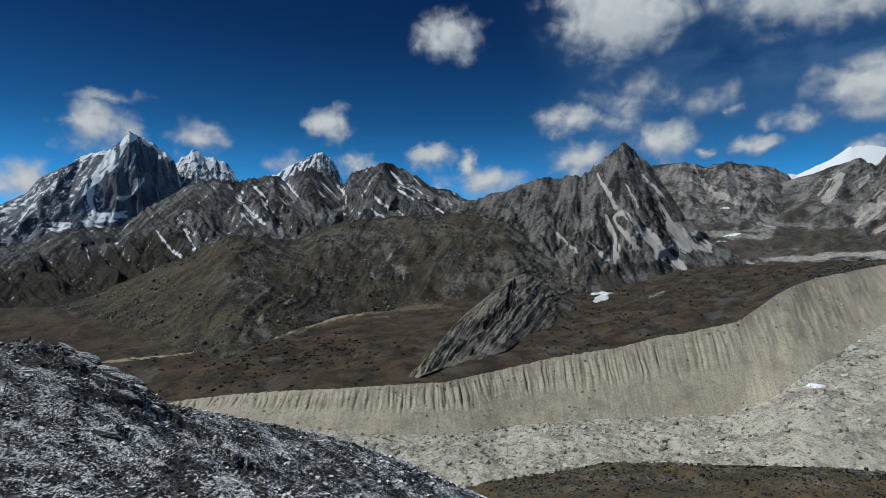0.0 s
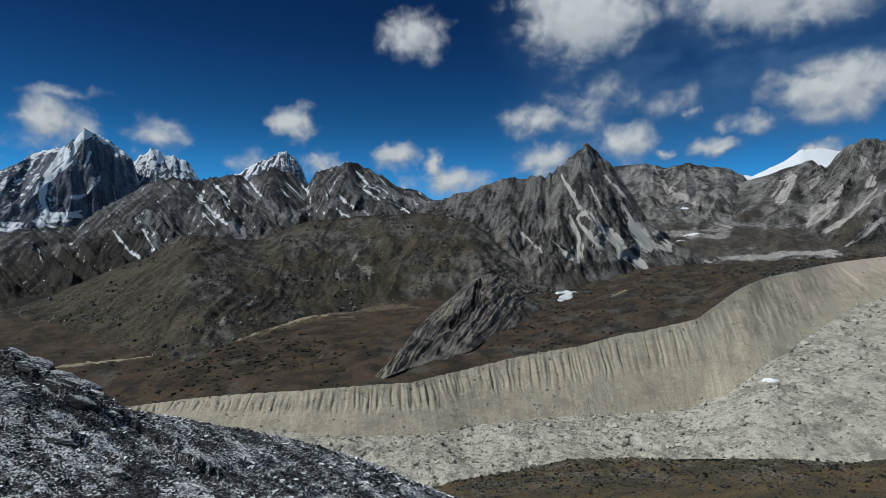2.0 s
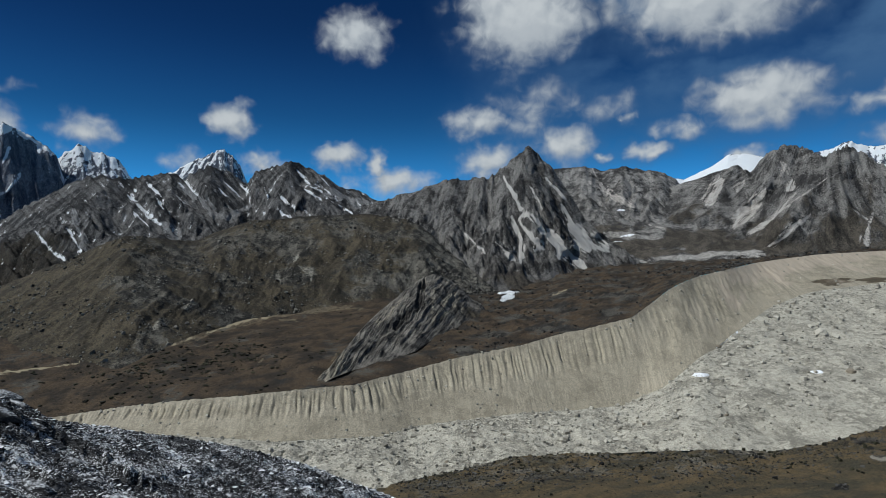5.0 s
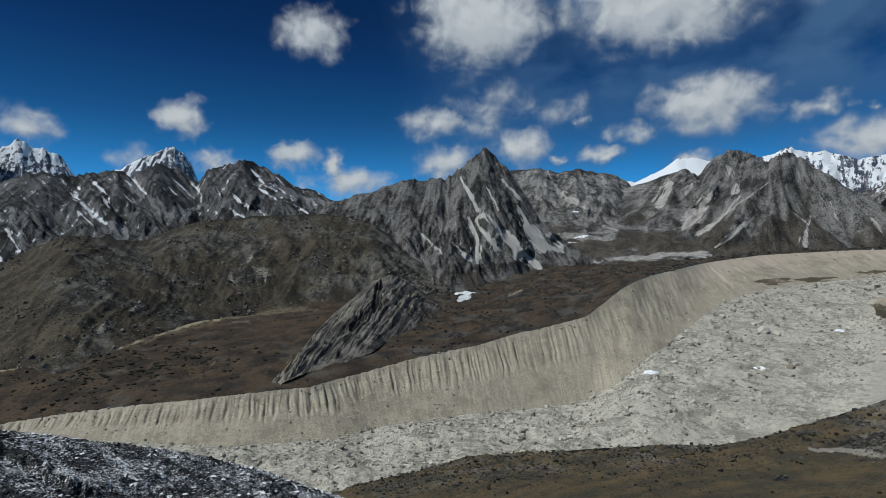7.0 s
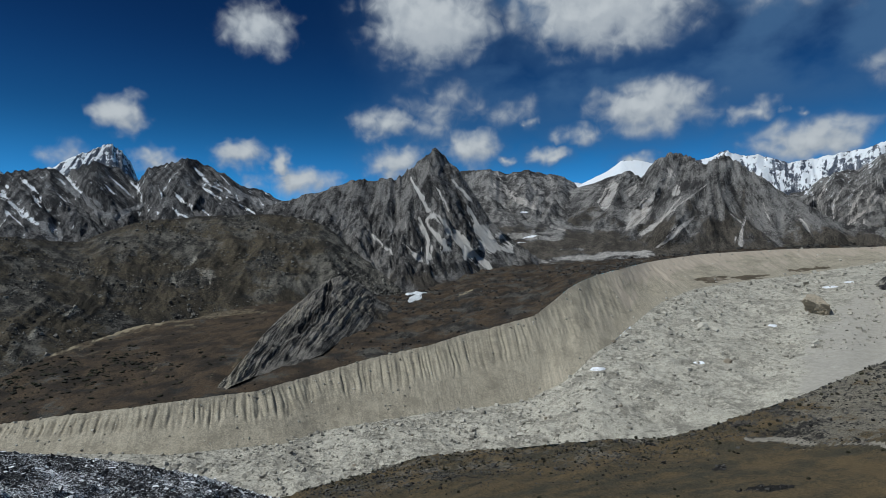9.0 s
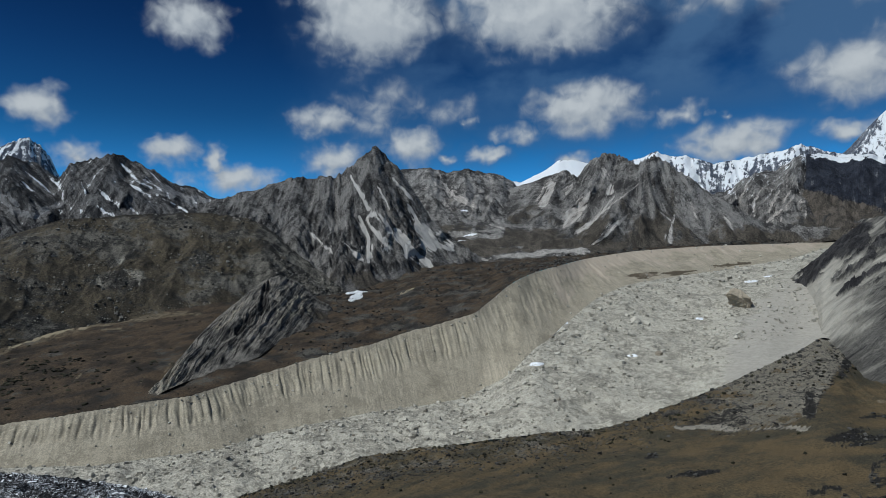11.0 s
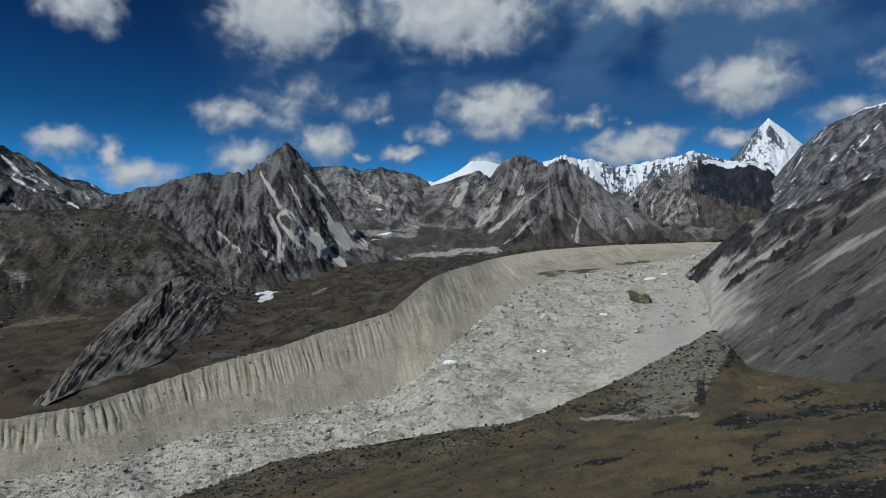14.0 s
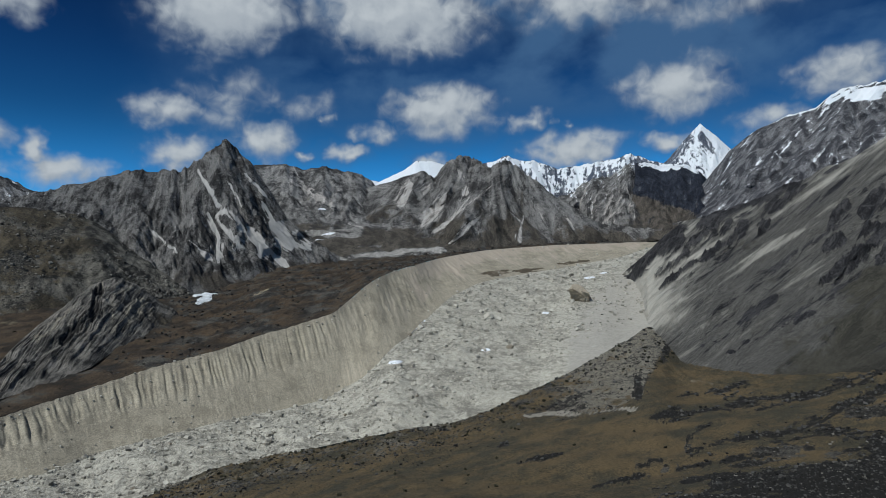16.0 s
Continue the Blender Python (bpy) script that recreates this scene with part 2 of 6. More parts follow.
def loft(lines, rows, b0, b1, step, smooth=0.0, bows=None):
    """A sheet through lines of the map, with so many rows between each two."""
    b = np.arange(b0, b1 + step / 2, step)
    at = [line(k, b, smooth) for k in lines]
    rr, zz, vv = [], [], []
    for i, count in enumerate(rows):
        bow = bows[i] if bows else 1.0
        last = i == len(rows) - 1
        for j in range(count + last):
            v = j / count
            rr.append(at[i][0] * (1 - v) + at[i + 1][0] * v)
            zz.append(at[i][1] + (at[i + 1][1] - at[i][1]) * (bow * v + (1 - bow) * v * v))
            vv.append(np.full(len(b), i + v))
    s = Sheet(np.broadcast_to(b, (len(rr), len(b))), np.array(rr), np.array(zz))
    s.v = np.array(vv)
    return s


# ---------------------------------------------------------------- materials
def land(name, rock, rock_dark, scree, veg, veg_dark, grain=1.0, relief=4.0, fine=0.9, streak=0.5, ribs=-0.12, pale=(0.4, 0.385, 0.35), fleck=1.0, soft=0.05, blend_pale=0.15):
    """Bare rock with scree, turf and snow lying where the land's marks say. grain: size of its pattern; streak: how far it runs down the slope."""
    m = bpy.data.materials.new(name)
    m.use_nodes = True
    n = Nodes(m.node_tree)
    geometry = n.add("ShaderNodeNewGeometry")
    pos = geometry.outputs["Position"]
    lay = n.add("ShaderNodeAttribute", attribute_name="lay").outputs["Vector"]
    down = n.vec("MULTIPLY", lay, (1.0, 0.16, 1.0))
    big = n.noise(pos, 0.012 / grain, 4, 0.6, 0.5)
    mid = n.noise(pos, 0.05 / grain, 6, 0.7, 0.2)
    runs = n.noise(down, 0.09 / grain, 6, 0.7, 0.4, "2D")
    small = n.noise(pos, 0.25 / grain, 5, 0.75)
    grit = n.noise(pos, 1.1 / grain, 3, 0.7)
    mark = {k: n.add("ShaderNodeAttribute", attribute_name=k).outputs["Fac"] for k in ("snow", "scree", "veg", "rib", "pale")}

    def blend(pairs):
        total = None
        for value, weight in pairs:
            term = n.math("MULTIPLY", value, weight)
            total = term if total is None else n.math("ADD", total, term)
        return total
    tone = blend([(big, 0.3), (mid, 0.3 * (1 - streak)), (runs, 0.3 * streak), (small, 0.25), (grit, 0.15)])
    tone = n.math("ADD", tone, n.math("MULTIPLY", n.math("SUBTRACT", mark["rib"], 0.5), ribs))
    colour = n.mix(n.step(tone, 0.45, 0.56), rgb(*rock_dark), rgb(*rock))
    jitter = n.math("SUBTRACT", blend([(mid, 0.65 - 0.35 * streak), (runs, 0.35 * streak), (small, 0.35)]), 0.5)

    trail = n.math("SUBTRACT", blend([(runs, 0.65), (small, 0.35)]), 0.5) if streak > 0.3 else jitter

    def where(key, amount, low, high):
        return n.step(n.math("ADD", mark[key], n.math("MULTIPLY", trail if key in ("scree", "pale") else jitter, amount)), low, high)
    scree_colour = n.mix(n.step(blend([(small, 0.5), (runs if streak else mid, 0.5)]), 0.4, 0.6), rgb(*[c * 0.66 for c in scree]), rgb(*scree))
    colour = n.mix(where("scree", 2.4, 0.38, 0.62), colour, scree_colour)
    veg_colour = n.mix(n.step(tone, 0.5 - soft, 0.5 + soft), rgb(*veg_dark), rgb(*veg))
    colour = n.mix(where("veg", 2.6, 0.38, 0.62), colour, veg_colour)
    thin = n.noise(down, 0.4 / grain, 4, 0.7, 0.3, "2D")
    flecks = n.step(blend([(small, 0.5 - 0.2 * streak), (grit, 0.5 - 0.2 * streak), (thin, 0.4 * streak)]), 0.445, 0.56)
    colour = n.vec("MULTIPLY", colour, n.mix(flecks, rgb(*[1 - 0.5 * fleck] * 3), rgb(*[1 + 0.48 * fleck] * 3)))
    colour = n.mix(where("pale", 0.6, 0.5 - blend_pale, 0.5 + blend_pale), colour, n.mix(n.step(blend([(runs if streak else mid, 0.6), (small, 0.4)]), 0.4, 0.6), rgb(*[c * 0.8 for c in pale]), rgb(*pale)))
    snow = where("snow", 2.6, 0.44, 0.58)
    colour = n.mix(snow, colour, rgb(0.8, 0.83, 0.87))
    bumps = blend([(mid, 0.3), (runs, 0.4 * streak), (small, 0.35), (thin, 0.3 * streak), (grit, 0.25)])
    bump = n.add("ShaderNodeBump", {"Height": bumps, "Strength": fine, "Distance": relief * grain})
    shader = n.add("ShaderNodeBsdfPrincipled", {"Base Color": colour, "Roughness": n.step(snow, 0, 1, 0.92, 0.6), "Normal": bump.outputs[0]})
    shader.inputs["Specular IOR Level"].default_value = 0.2
    n.tree.links.new(shader.outputs[0], n.add("ShaderNodeOutputMaterial").inputs[0])
    return m


GREY_ROCK = land("grey_rock", (0.235, 0.228, 0.22), (0.04, 0.0385, 0.0385), (0.42, 0.395, 0.372), (0.098, 0.087, 0.073), (0.046, 0.041, 0.035), grain=1.3, relief=10.0, fine=1.0, pale=(0.52, 0.505, 0.485), ribs=-0.09, streak=0.45, fleck=0.95)
HORN_ROCK = land("dark_slate_rock", (0.195, 0.189, 0.183), (0.031, 0.03, 0.03), (0.4, 0.38, 0.36), (0.075, 0.066, 0.055), (0.034, 0.03, 0.026), grain=1.2, relief=10.0, fine=1.0, pale=(0.52, 0.505, 0.485), ribs=-0.09, streak=0.45)
CIRQUE_ROCK = land("grey_cirque_rock", (0.235, 0.228, 0.22), (0.04, 0.0385, 0.0385), (0.42, 0.395, 0.372), (0.098, 0.087, 0.073), (0.046, 0.041, 0.035), grain=1.1, relief=8.0, pale=(0.45, 0.435, 0.41), ribs=-0.09, streak=0.1)
OUTCROP_ROCK = land("bedded_rock", (0.21, 0.196, 0.174), (0.022, 0.021, 0.02), (0.29, 0.265, 0.215), (0.072, 0.06, 0.043), (0.03, 0.026, 0.02), grain=0.5, relief=7.0, streak=0.9, ribs=-0.1)
WALL_ROCK = land("pale_grey_rock", (0.165, 0.164, 0.172), (0.042, 0.043, 0.05), (0.3, 0.298, 0.3), (0.075, 0.065, 0.05), (0.035, 0.031, 0.026), grain=1.0, relief=9.0, ribs=-0.2, streak=0.5, fleck=1.1)
DARK_ROCK = land("dark_rock", (0.145, 0.142, 0.142), (0.026, 0.0265, 0.029), (0.22, 0.222, 0.23), (0.05, 0.044, 0.035), (0.025, 0.022, 0.019), grain=1.6, relief=11.0, ribs=-0.18)
# the ice-capped face's shade is put into this blue-black base colour
SHADE_ROCK = land("shade_tinted_rock", (0.036, 0.042, 0.058), (0.012, 0.015, 0.025), (0.15, 0.155, 0.165), (0.115, 0.1, 0.085), (0.06, 0.053, 0.045), grain=1.6, relief=11.0, ribs=-0.18)
# rock of the far peaks, lightened and blued in its colour to imitate haze
HAZY_ROCK = land("haze_tinted_rock", (0.2, 0.214, 0.245), (0.07, 0.083, 0.115), (0.26, 0.27, 0.29), (0.09, 0.08, 0.06), (0.06, 0.055, 0.045), grain=1.7, relief=10.0, ribs=-0.18)
BROWN_HILL = land("rubble_hill", (0.13, 0.122, 0.104), (0.02, 0.0193, 0.0178), (0.27, 0.257, 0.22), (0.072, 0.06, 0.041), (0.03, 0.026, 0.019), grain=1.0, relief=5.0, streak=0.2)
MORAINE = land("moraine", (0.395, 0.377, 0.322), (0.205, 0.195, 0.166), (0.45, 0.431, 0.37), (0.1, 0.08, 0.055), (0.06, 0.05, 0.035), grain=0.5, relief=3.0, streak=0.0, fleck=0.42, pale=(0.385, 0.366, 0.325), blend_pale=0.35)
FLUTED = land("fluted_moraine", (0.33, 0.298, 0.232), (0.222, 0.2, 0.156), (0.35, 0.318, 0.25), (0.1, 0.08, 0.055), (0.06, 0.05, 0.035), grain=0.6, relief=1.6, streak=0.25, fleck=0.3, pale=(0.385, 0.335, 0.272), blend_pale=0.4)
TURF = land("turf", (0.07, 0.066, 0.058), (0.02, 0.019, 0.017), (0.24, 0.23, 0.2), (0.06, 0.043, 0.0275), (0.023, 0.0185, 0.014), grain=0.6, relief=2.5, streak=0.0, pale=(0.26, 0.225, 0.155), ribs=0.3, soft=0.08)
TURF_NEAR = land("yellow_turf", (0.07, 0.065, 0.056), (0.015, 0.014, 0.0125), (0.185, 0.17, 0.138), (0.099, 0.073, 0.039), (0.045, 0.041, 0.028), grain=0.45, relief=1.6, streak=0.0, pale=(0.27, 0.25, 0.21), fleck=0.72, soft=0.12, ribs=0.3)
SLOPE = land("scree_slope", (0.046, 0.045, 0.047), (0.012, 0.012, 0.014), (0.084, 0.081, 0.075), (0.047, 0.0445, 0.036), (0.03, 0.0285, 0.0235), grain=0.8, relief=3.0, streak=0.8, pale=(0.36, 0.345, 0.305), blend_pale=0.5, fleck=0.6)


def scree_mat():
    """Broken slate, stone by stone, with dry snow caught on and between the stones."""
    m = bpy.data.materials.new("snowy_scree")
    m.use_nodes = True
    n = Nodes(m.node_tree)
    pos = n.add("ShaderNodeNewGeometry").outputs["Position"]
    mark = {k: n.add("ShaderNodeAttribute", attribute_name=k).outputs["Fac"] for k in ("snow", "veg", "rib")}
    bent = n.vec("ADD", pos, n.vec("MULTIPLY", n.add("ShaderNodeTexNoise", {"Vector": pos, "Scale": 9.0, "Detail": 3.0}).outputs["Color"], (0.12, 0.12, 0.12)))
    shades, gaps = [], []
    for scale in (7.0, 17.0, 38.0):
        cell = n.add("ShaderNodeTexVoronoi", {"Vector": bent, "Scale": scale}, feature="F1")
        shades.append(n.add("ShaderNodeSeparateColor", {0: cell.outputs["Color"]}))
        gaps.append(cell.outputs["Distance"])
    tone = n.math("ADD", n.math("MULTIPLY", shades[0].outputs[0], 0.3), n.math("ADD", n.math("MULTIPLY", shades[1].outputs[0], 0.4), n.math("MULTIPLY", shades[2].outputs[0], 0.3)))
    colour = n.mix(n.step(tone, 0.4, 0.82), rgb(0.004, 0.0043, 0.0055), rgb(0.11, 0.112, 0.12))
    drift = n.noise(pos, 3.0, 5, 0.7)
    pick = n.math("ADD", n.math("MULTIPLY", shades[1].outputs[1], 0.5), n.math("MULTIPLY", shades[2].outputs[1], 0.5))
    lying = n.math("ADD", n.math("ADD", mark["snow"], n.math("MULTIPLY", n.math("SUBTRACT", pick, 0.5), 0.9)), n.math("MULTIPLY", n.math("SUBTRACT", drift, 0.5), 0.7))
    snow = n.step(lying, 0.36, 0.5)
    grass = n.step(n.math("ADD", mark["veg"], n.math("MULTIPLY", n.math("SUBTRACT", drift, 0.5), 1.6)), 0.5, 0.7)
    colour = n.mix(snow, colour, rgb(0.82, 0.85, 0.9))
    colour = n.mix(grass, colour, n.mix(n.noise(pos, 20.0, 4), rgb(0.016, 0.014, 0.008), rgb(0.09, 0.07, 0.03)))
    relief = n.math("SUBTRACT", 1.0, n.math("ADD", n.math("MULTIPLY", gaps[0], 0.6), n.math("ADD", n.math("MULTIPLY", gaps[1], 0.4), n.math("MULTIPLY", gaps[2], 0.2))))
    relief = n.math("ADD", relief, n.math("MULTIPLY", tone, 0.6))
    bump = n.add("ShaderNodeBump", {"Height": relief, "Strength": 1.0, "Distance": 0.1})
    shader = n.add("ShaderNodeBsdfPrincipled", {"Base Color": colour, "Roughness": 0.85, "Normal": bump.outputs[0]})
    shader.inputs["Specular IOR Level"].default_value = 0.2
    n.tree.links.new(shader.outputs[0], n.add("ShaderNodeOutputMaterial").inputs[0])
    return m


FORE = scree_mat()

# ---------------------------------------------------------------- the map: bearing in degrees, distance and height in metres
TABOCHE = [(-36.6, 4500, 560), (-35.0, 4500, 635), (-33.9, 4500, 746), (-32.5, 4500, 817), (-31.0, 4500, 906), (-29.1, 4500, 955), (-28.3, 4500, 1016), (-27.7, 4500, 1077), (-26.8, 4500, 1045), (-25.9, 4500, 1013), (-24.8, 4500, 953), (-24.2, 4500, 887), (-23.5, 4500, 734)]
TSHOULDER = [(-24.4, 4560, 854), (-23.5, 4560, 945), (-22.8, 4560, 988), (-21.9, 4560, 965), (-20.9, 4560, 941), (-20.0, 4560, 913), (-19.5, 4560, 874), (-18.8, 4560, 774)]
SNOWPK = [(-18.5, 4250, 723), (-15.6, 4250, 808), (-14.5, 4250, 869), (-13.0, 4250, 923), (-11.5, 4250, 974), (-10.7, 4250, 929), (-10.0, 4250, 859), (-9.4, 4250, 741)]
M4 = [(-36.6, 3656, 303), (-34.8, 3633, 331), (-32.9, 3609, 383), (-30.6, 3578, 405), (-28.3, 3549, 421), (-26.4, 3524, 512), (-24.2, 3496, 590), (-22.6, 3475, 652), (-21.4, 3460, 675), (-19.0, 3429, 656), (-17.5, 3410, 679), (-15.8, 3388, 698), (-14.8, 3375, 668), (-13.5, 3358, 720), (-12.5, 3345, 742), (-10.9, 3325, 705), (-9.5, 3306, 637), (-8.8, 3297, 704), (-7.2, 3270, 733), (-5.6, 3244, 768), (-3.5, 3208, 712), (-2.1, 3185, 665), (-0.8, 3163, 617), (0.6, 3140, 606), (1.1, 3131, 585), (3.3, 3095, 543), (5.2, 3063, 476)]
M5 = [(-36.6, 2133, 104), (-33.7, 2118, 118), (-30.2, 2101, 156), (-26.8, 2086, 222), (-23.3, 2069, 275), (-20.9, 2059, 320), (-19.0, 2050, 348), (-16.6, 2099, 336), (-14.0, 2149, 326), (-12.0, 2191, 363), (-9.4, 2243, 401), (-4.5, 2266, 422), (0.9, 2285, 436), (4.7, 2299, 421), (6.8, 2232, 386), (8.9, 2153, 302), (11.6, 2048, 226), (13.6, 1965, 166)]
M6 = [(0.9, 2745, 497), (3.3, 2731, 522), (6.3, 2713, 571), (8.9, 2697, 610), (13.1, 2673, 618), (14.6, 2664, 668), (15.9, 2656, 709), (16.8, 2651, 752), (17.5, 2641, 720), (18.1, 2631, 693), (19.1, 2615, 646), (19.8, 2603, 604), (20.8, 2589, 531), (22.2, 2569, 426), (23.4, 2552, 369), (25.6, 2520, 291), (26.9, 2501, 249)]
M7 = [(17.6, 3450, 739), (19.1, 3450, 751), (22.0, 3450, 760), (23.6, 3450, 734), (25.4, 3450, 754), (27.3, 3450, 729), (29.0, 3450, 708), (30.0, 3450, 670), (30.9, 3450, 606), (31.8, 3450, 566)]
M8 = [(28.7, 4700, 837), (29.7, 4700, 817), (30.7, 4700, 802), (32.2, 4700, 861), (33.2, 4700, 900), (34.2, 4700, 964), (35.6, 4700, 965), (37.3, 4700, 924), (38.4, 4700, 878), (41.1, 4700, 785)]
M9B = [(26.9, 3342, 586), (29.6, 3320, 615), (32.3, 3298, 659), (35.0, 3275, 702), (36.0, 3266, 660), (37.1, 3257, 745), (38.5, 3237, 784), (40.1, 3197, 755), (41.2, 3170, 699), (42.8, 3130, 745), (44.1, 3097, 686), (48.3, 2997, 499), (51.4, 2966, 398), (54.9, 2931, 366), (58.2, 2900, 349)]
M10 = [(39.8, 4650, 909), (41.5, 4650, 937), (42.9, 4650, 987), (44.1, 4650, 944), (45.5, 4650, 941), (47.8, 4650, 869), (49.4, 4650, 886), (51.4, 4650, 908), (53.2, 4650, 926), (54.2, 4650, 964), (55.9, 4650, 902), (57.3, 4650, 866), (59.2, 4650, 885), (60.1, 4650, 820)]
M11 = [(53.6, 4200, 690), (54.2, 4200, 760), (54.7, 4200, 835), (55.4, 4200, 832), (57.3, 4200, 796), (59.0, 4200, 804), (59.9, 4200, 763), (61.2, 4200, 656), (61.9, 4200, 527), (62.8, 4200, 453)]
M10_SPUR = [(46.0, 4100, 500), (47.8, 4100, 619), (49.0, 4100, 640), (50.0, 4100, 700), (51.2, 4100, 740), (52.4, 4100, 735), (53.6, 4100, 800), (54.3, 4100, 825), (54.9, 4100, 765), (55.5, 4100, 685), (56.2, 4100, 625), (58.4, 4100, 545), (60.0, 4100, 480)]
M12 = [(56.6, 4780, 851), (57.6, 4780, 931), (58.3, 4780, 1003), (59.2, 4780, 1089), (60.1, 4780, 1166), (61.3, 4780, 1074), (61.9, 4780, 1021), (62.5, 4780, 972), (63.2, 4780, 858)]
M13 = [(59.7, 3900, 602), (61.0, 3900, 698), (62.4, 3900, 839), (64.1, 3900, 924), (65.6, 3900, 969), (67.0, 3900, 1006), (68.8, 3900, 1031), (69.6, 3900, 1077), (70.6, 3900, 1113), (72.0, 3900, 1121), (73.4, 3900, 1127)]
M14 = [(53.3, 2069, 192), (55.3, 2004, 255), (57.3, 1945, 316), (58.7, 1916, 357), (62.8, 1847, 391), (64.5, 1840, 419), (66.6, 1831, 445), (68.6, 1822, 470), (70.1, 1816, 492), (71.6, 1810, 511), (73.4, 1803, 542)]
NEAR_CREST = [(-48, 590, 62), (2, 594, 60), (5, 610, 61), (10.4, 640, 63), (16, 680, 65), (24, 710, 65), (32, 740, 70), (37.4, 790, 63), (41, 830, 67), (45.2, 930, 75), (48.5, 1020, 83), (51.6, 1150, 93), (54, 1300, 99), (55.6, 1400, 116), (57, 1250, 106), (58.2, 1100, 94), (61.3, 1050, 95), (67, 1000, 105), (73.2, 950, 132), (82, 900, 157), (92, 900, 174)]
WALL_FOOT = [(-48, 1150, 18), (-24.6, 1120, 21), (-19, 1010, 26), (-13, 950, 24), (-7, 905, 20), (2.5, 905, 18), (6.3, 950, 20), (11.9, 975, 24), (16.6, 1000, 29), (21.5, 1040, 27), (25.5, 1075, 30), (27, 1100, 42), (28.8, 1100, 58), (30.3, 1130, 78), (32, 1200, 101), (33.6, 1280, 109), (35.3, 1400, 133), (37.5, 1600, 163), (40.3, 1800, 187), (43, 1950, 196), (48, 2200, 212), (53.4, 2400, 247), (57.3, 2900, 300), (62, 3000, 352)]
WALL_CREST = [(-48, 1240, 14), (-24.6, 1170, 28), (-18.5, 1100, 48), (-9.8, 1000, 70), (-3.5, 985, 78), (0, 990, 79), (5.2, 1050, 87), (10.5, 1085, 106), (16.3, 1135, 120), (20.3, 1190, 138), (21.5, 1200, 140), (26.3, 1262, 162), (28.2, 1352, 189), (29.2, 1410, 206), (30.3, 1470, 220), (32, 1620, 232), (34.1, 1764, 243), (36.6, 2120, 256), (41, 2420, 279), (47.3, 2670, 295), (53.4, 2850, 301), (55.8, 2950, 313), (57.8, 3000, 358), (62, 3100, 408)]
TERRACE_BACK = [(-48, 1900, 127), (-36, 1850, 119), (-30, 1750, 116), (-26, 1500, 89), (-20, 1270, 71), (-15, 1400, 103), (-10, 1620, 118), (-4.5, 1680, 132), (2, 1730, 158), (6, 1800, 158), (10, 1850, 158), (13.6, 1950, 157), (16.7, 2050, 171), (21.5, 2300, 222), (25, 2420, 237), (27.8, 2480, 239), (36.6, 2560, 262), (41, 2640, 286), (48, 2800, 305), (53.4, 2950, 326), (58, 3100, 370), (62, 3200, 412)]
SCREE_FOOT = [(52.8, 2050, 193), (54.5, 1850, 145), (55.6, 1400, 116), (57, 1250, 106), (58.2, 1100, 94), (61.3, 1050, 95), (67, 1000, 105), (73.2, 950, 132), (82, 900, 157), (92, 900, 174)]
M6_FOOT = [(0.9, 2350, 341), (8, 2250, 280), (13.6, 1960, 156), (16.7, 2050, 171), (21.5, 2300, 222), (25, 2420, 237), (26.9, 2470, 240)]
M7_FOOT = [(16, 2450, 223), (22, 2380, 221), (27.8, 2475, 239), (36.6, 2555, 261), (42, 2650, 286)]
M7_MID = [(16, 2950, 455), (22, 2900, 432), (28, 2900, 422), (33, 2900, 391), (36, 2900, 376), (42, 3000, 379)]
M9_FOOT = [(26.9, 3000, 415), (30, 2900, 401), (33, 2750, 319), (36, 2700, 291), (40, 2650, 284), (44, 2700, 291), (48, 2790, 302), (53.4, 2900, 315), (54.9, 2880, 315), (58.2, 2870, 340)]
M11_FOOT = [(46, 3300, 415), (54, 3200, 356), (60, 3200, 384), (64, 3200, 401)]
M13_FOOT = [(58, 3250, 413), (62, 3200, 423), (66, 3000, 457), (74, 2800, 447), (92, 2800, 447)]
M4_FOOT = [(-48, 2700, 64), (-36, 2600, 63), (-25, 2600, 164), (-15, 2600, 255), (-5, 2600, 368), (6, 2600, 391)]
OUTCROP_FOOT = [(-4, 1005, 68), (-2.1, 1020, 84), (-0.1, 1066, 88), (2, 1090, 92), (3.3, 1110, 94), (6, 1165, 103), (8, 1270, 115), (11, 1400, 122), (13.6, 1480, 121)]
OUTCROP_CREST = [(-4, 1030, 68), (-2.1, 1058, 96), (-0.1, 1205, 118), (2.2, 1420, 148), (4.1, 1500, 177), (6.5, 1620, 221), (7.9, 1680, 233), (9.5, 1720, 208), (12.1, 1650, 152), (13.6, 1600, 110)]
FORE_CREST = [(-48, 47.1, 294.3), (-36.6, 45.96, 294.1), (-34.8, 45.78, 293.9), (-32.5, 45.55, 293.7), (-31.2, 45.42, 293.1), (-29.8, 45.28, 292.4), (-27.7, 45.07, 291.4), (-26.2, 44.92, 290.5), (-24.6, 44.76, 289.4), (-18.5, 44.15, 288.1), (-11.5, 43.45, 286.7), (-4.5, 42.75, 285.1), (0.3, 42.27, 283.6), (4.1, 41.89, 282.6), (10, 41.3, 280.3)]


SHEETS = {}


def thing(name, label, category):
    return tagged(new(name), label, category)


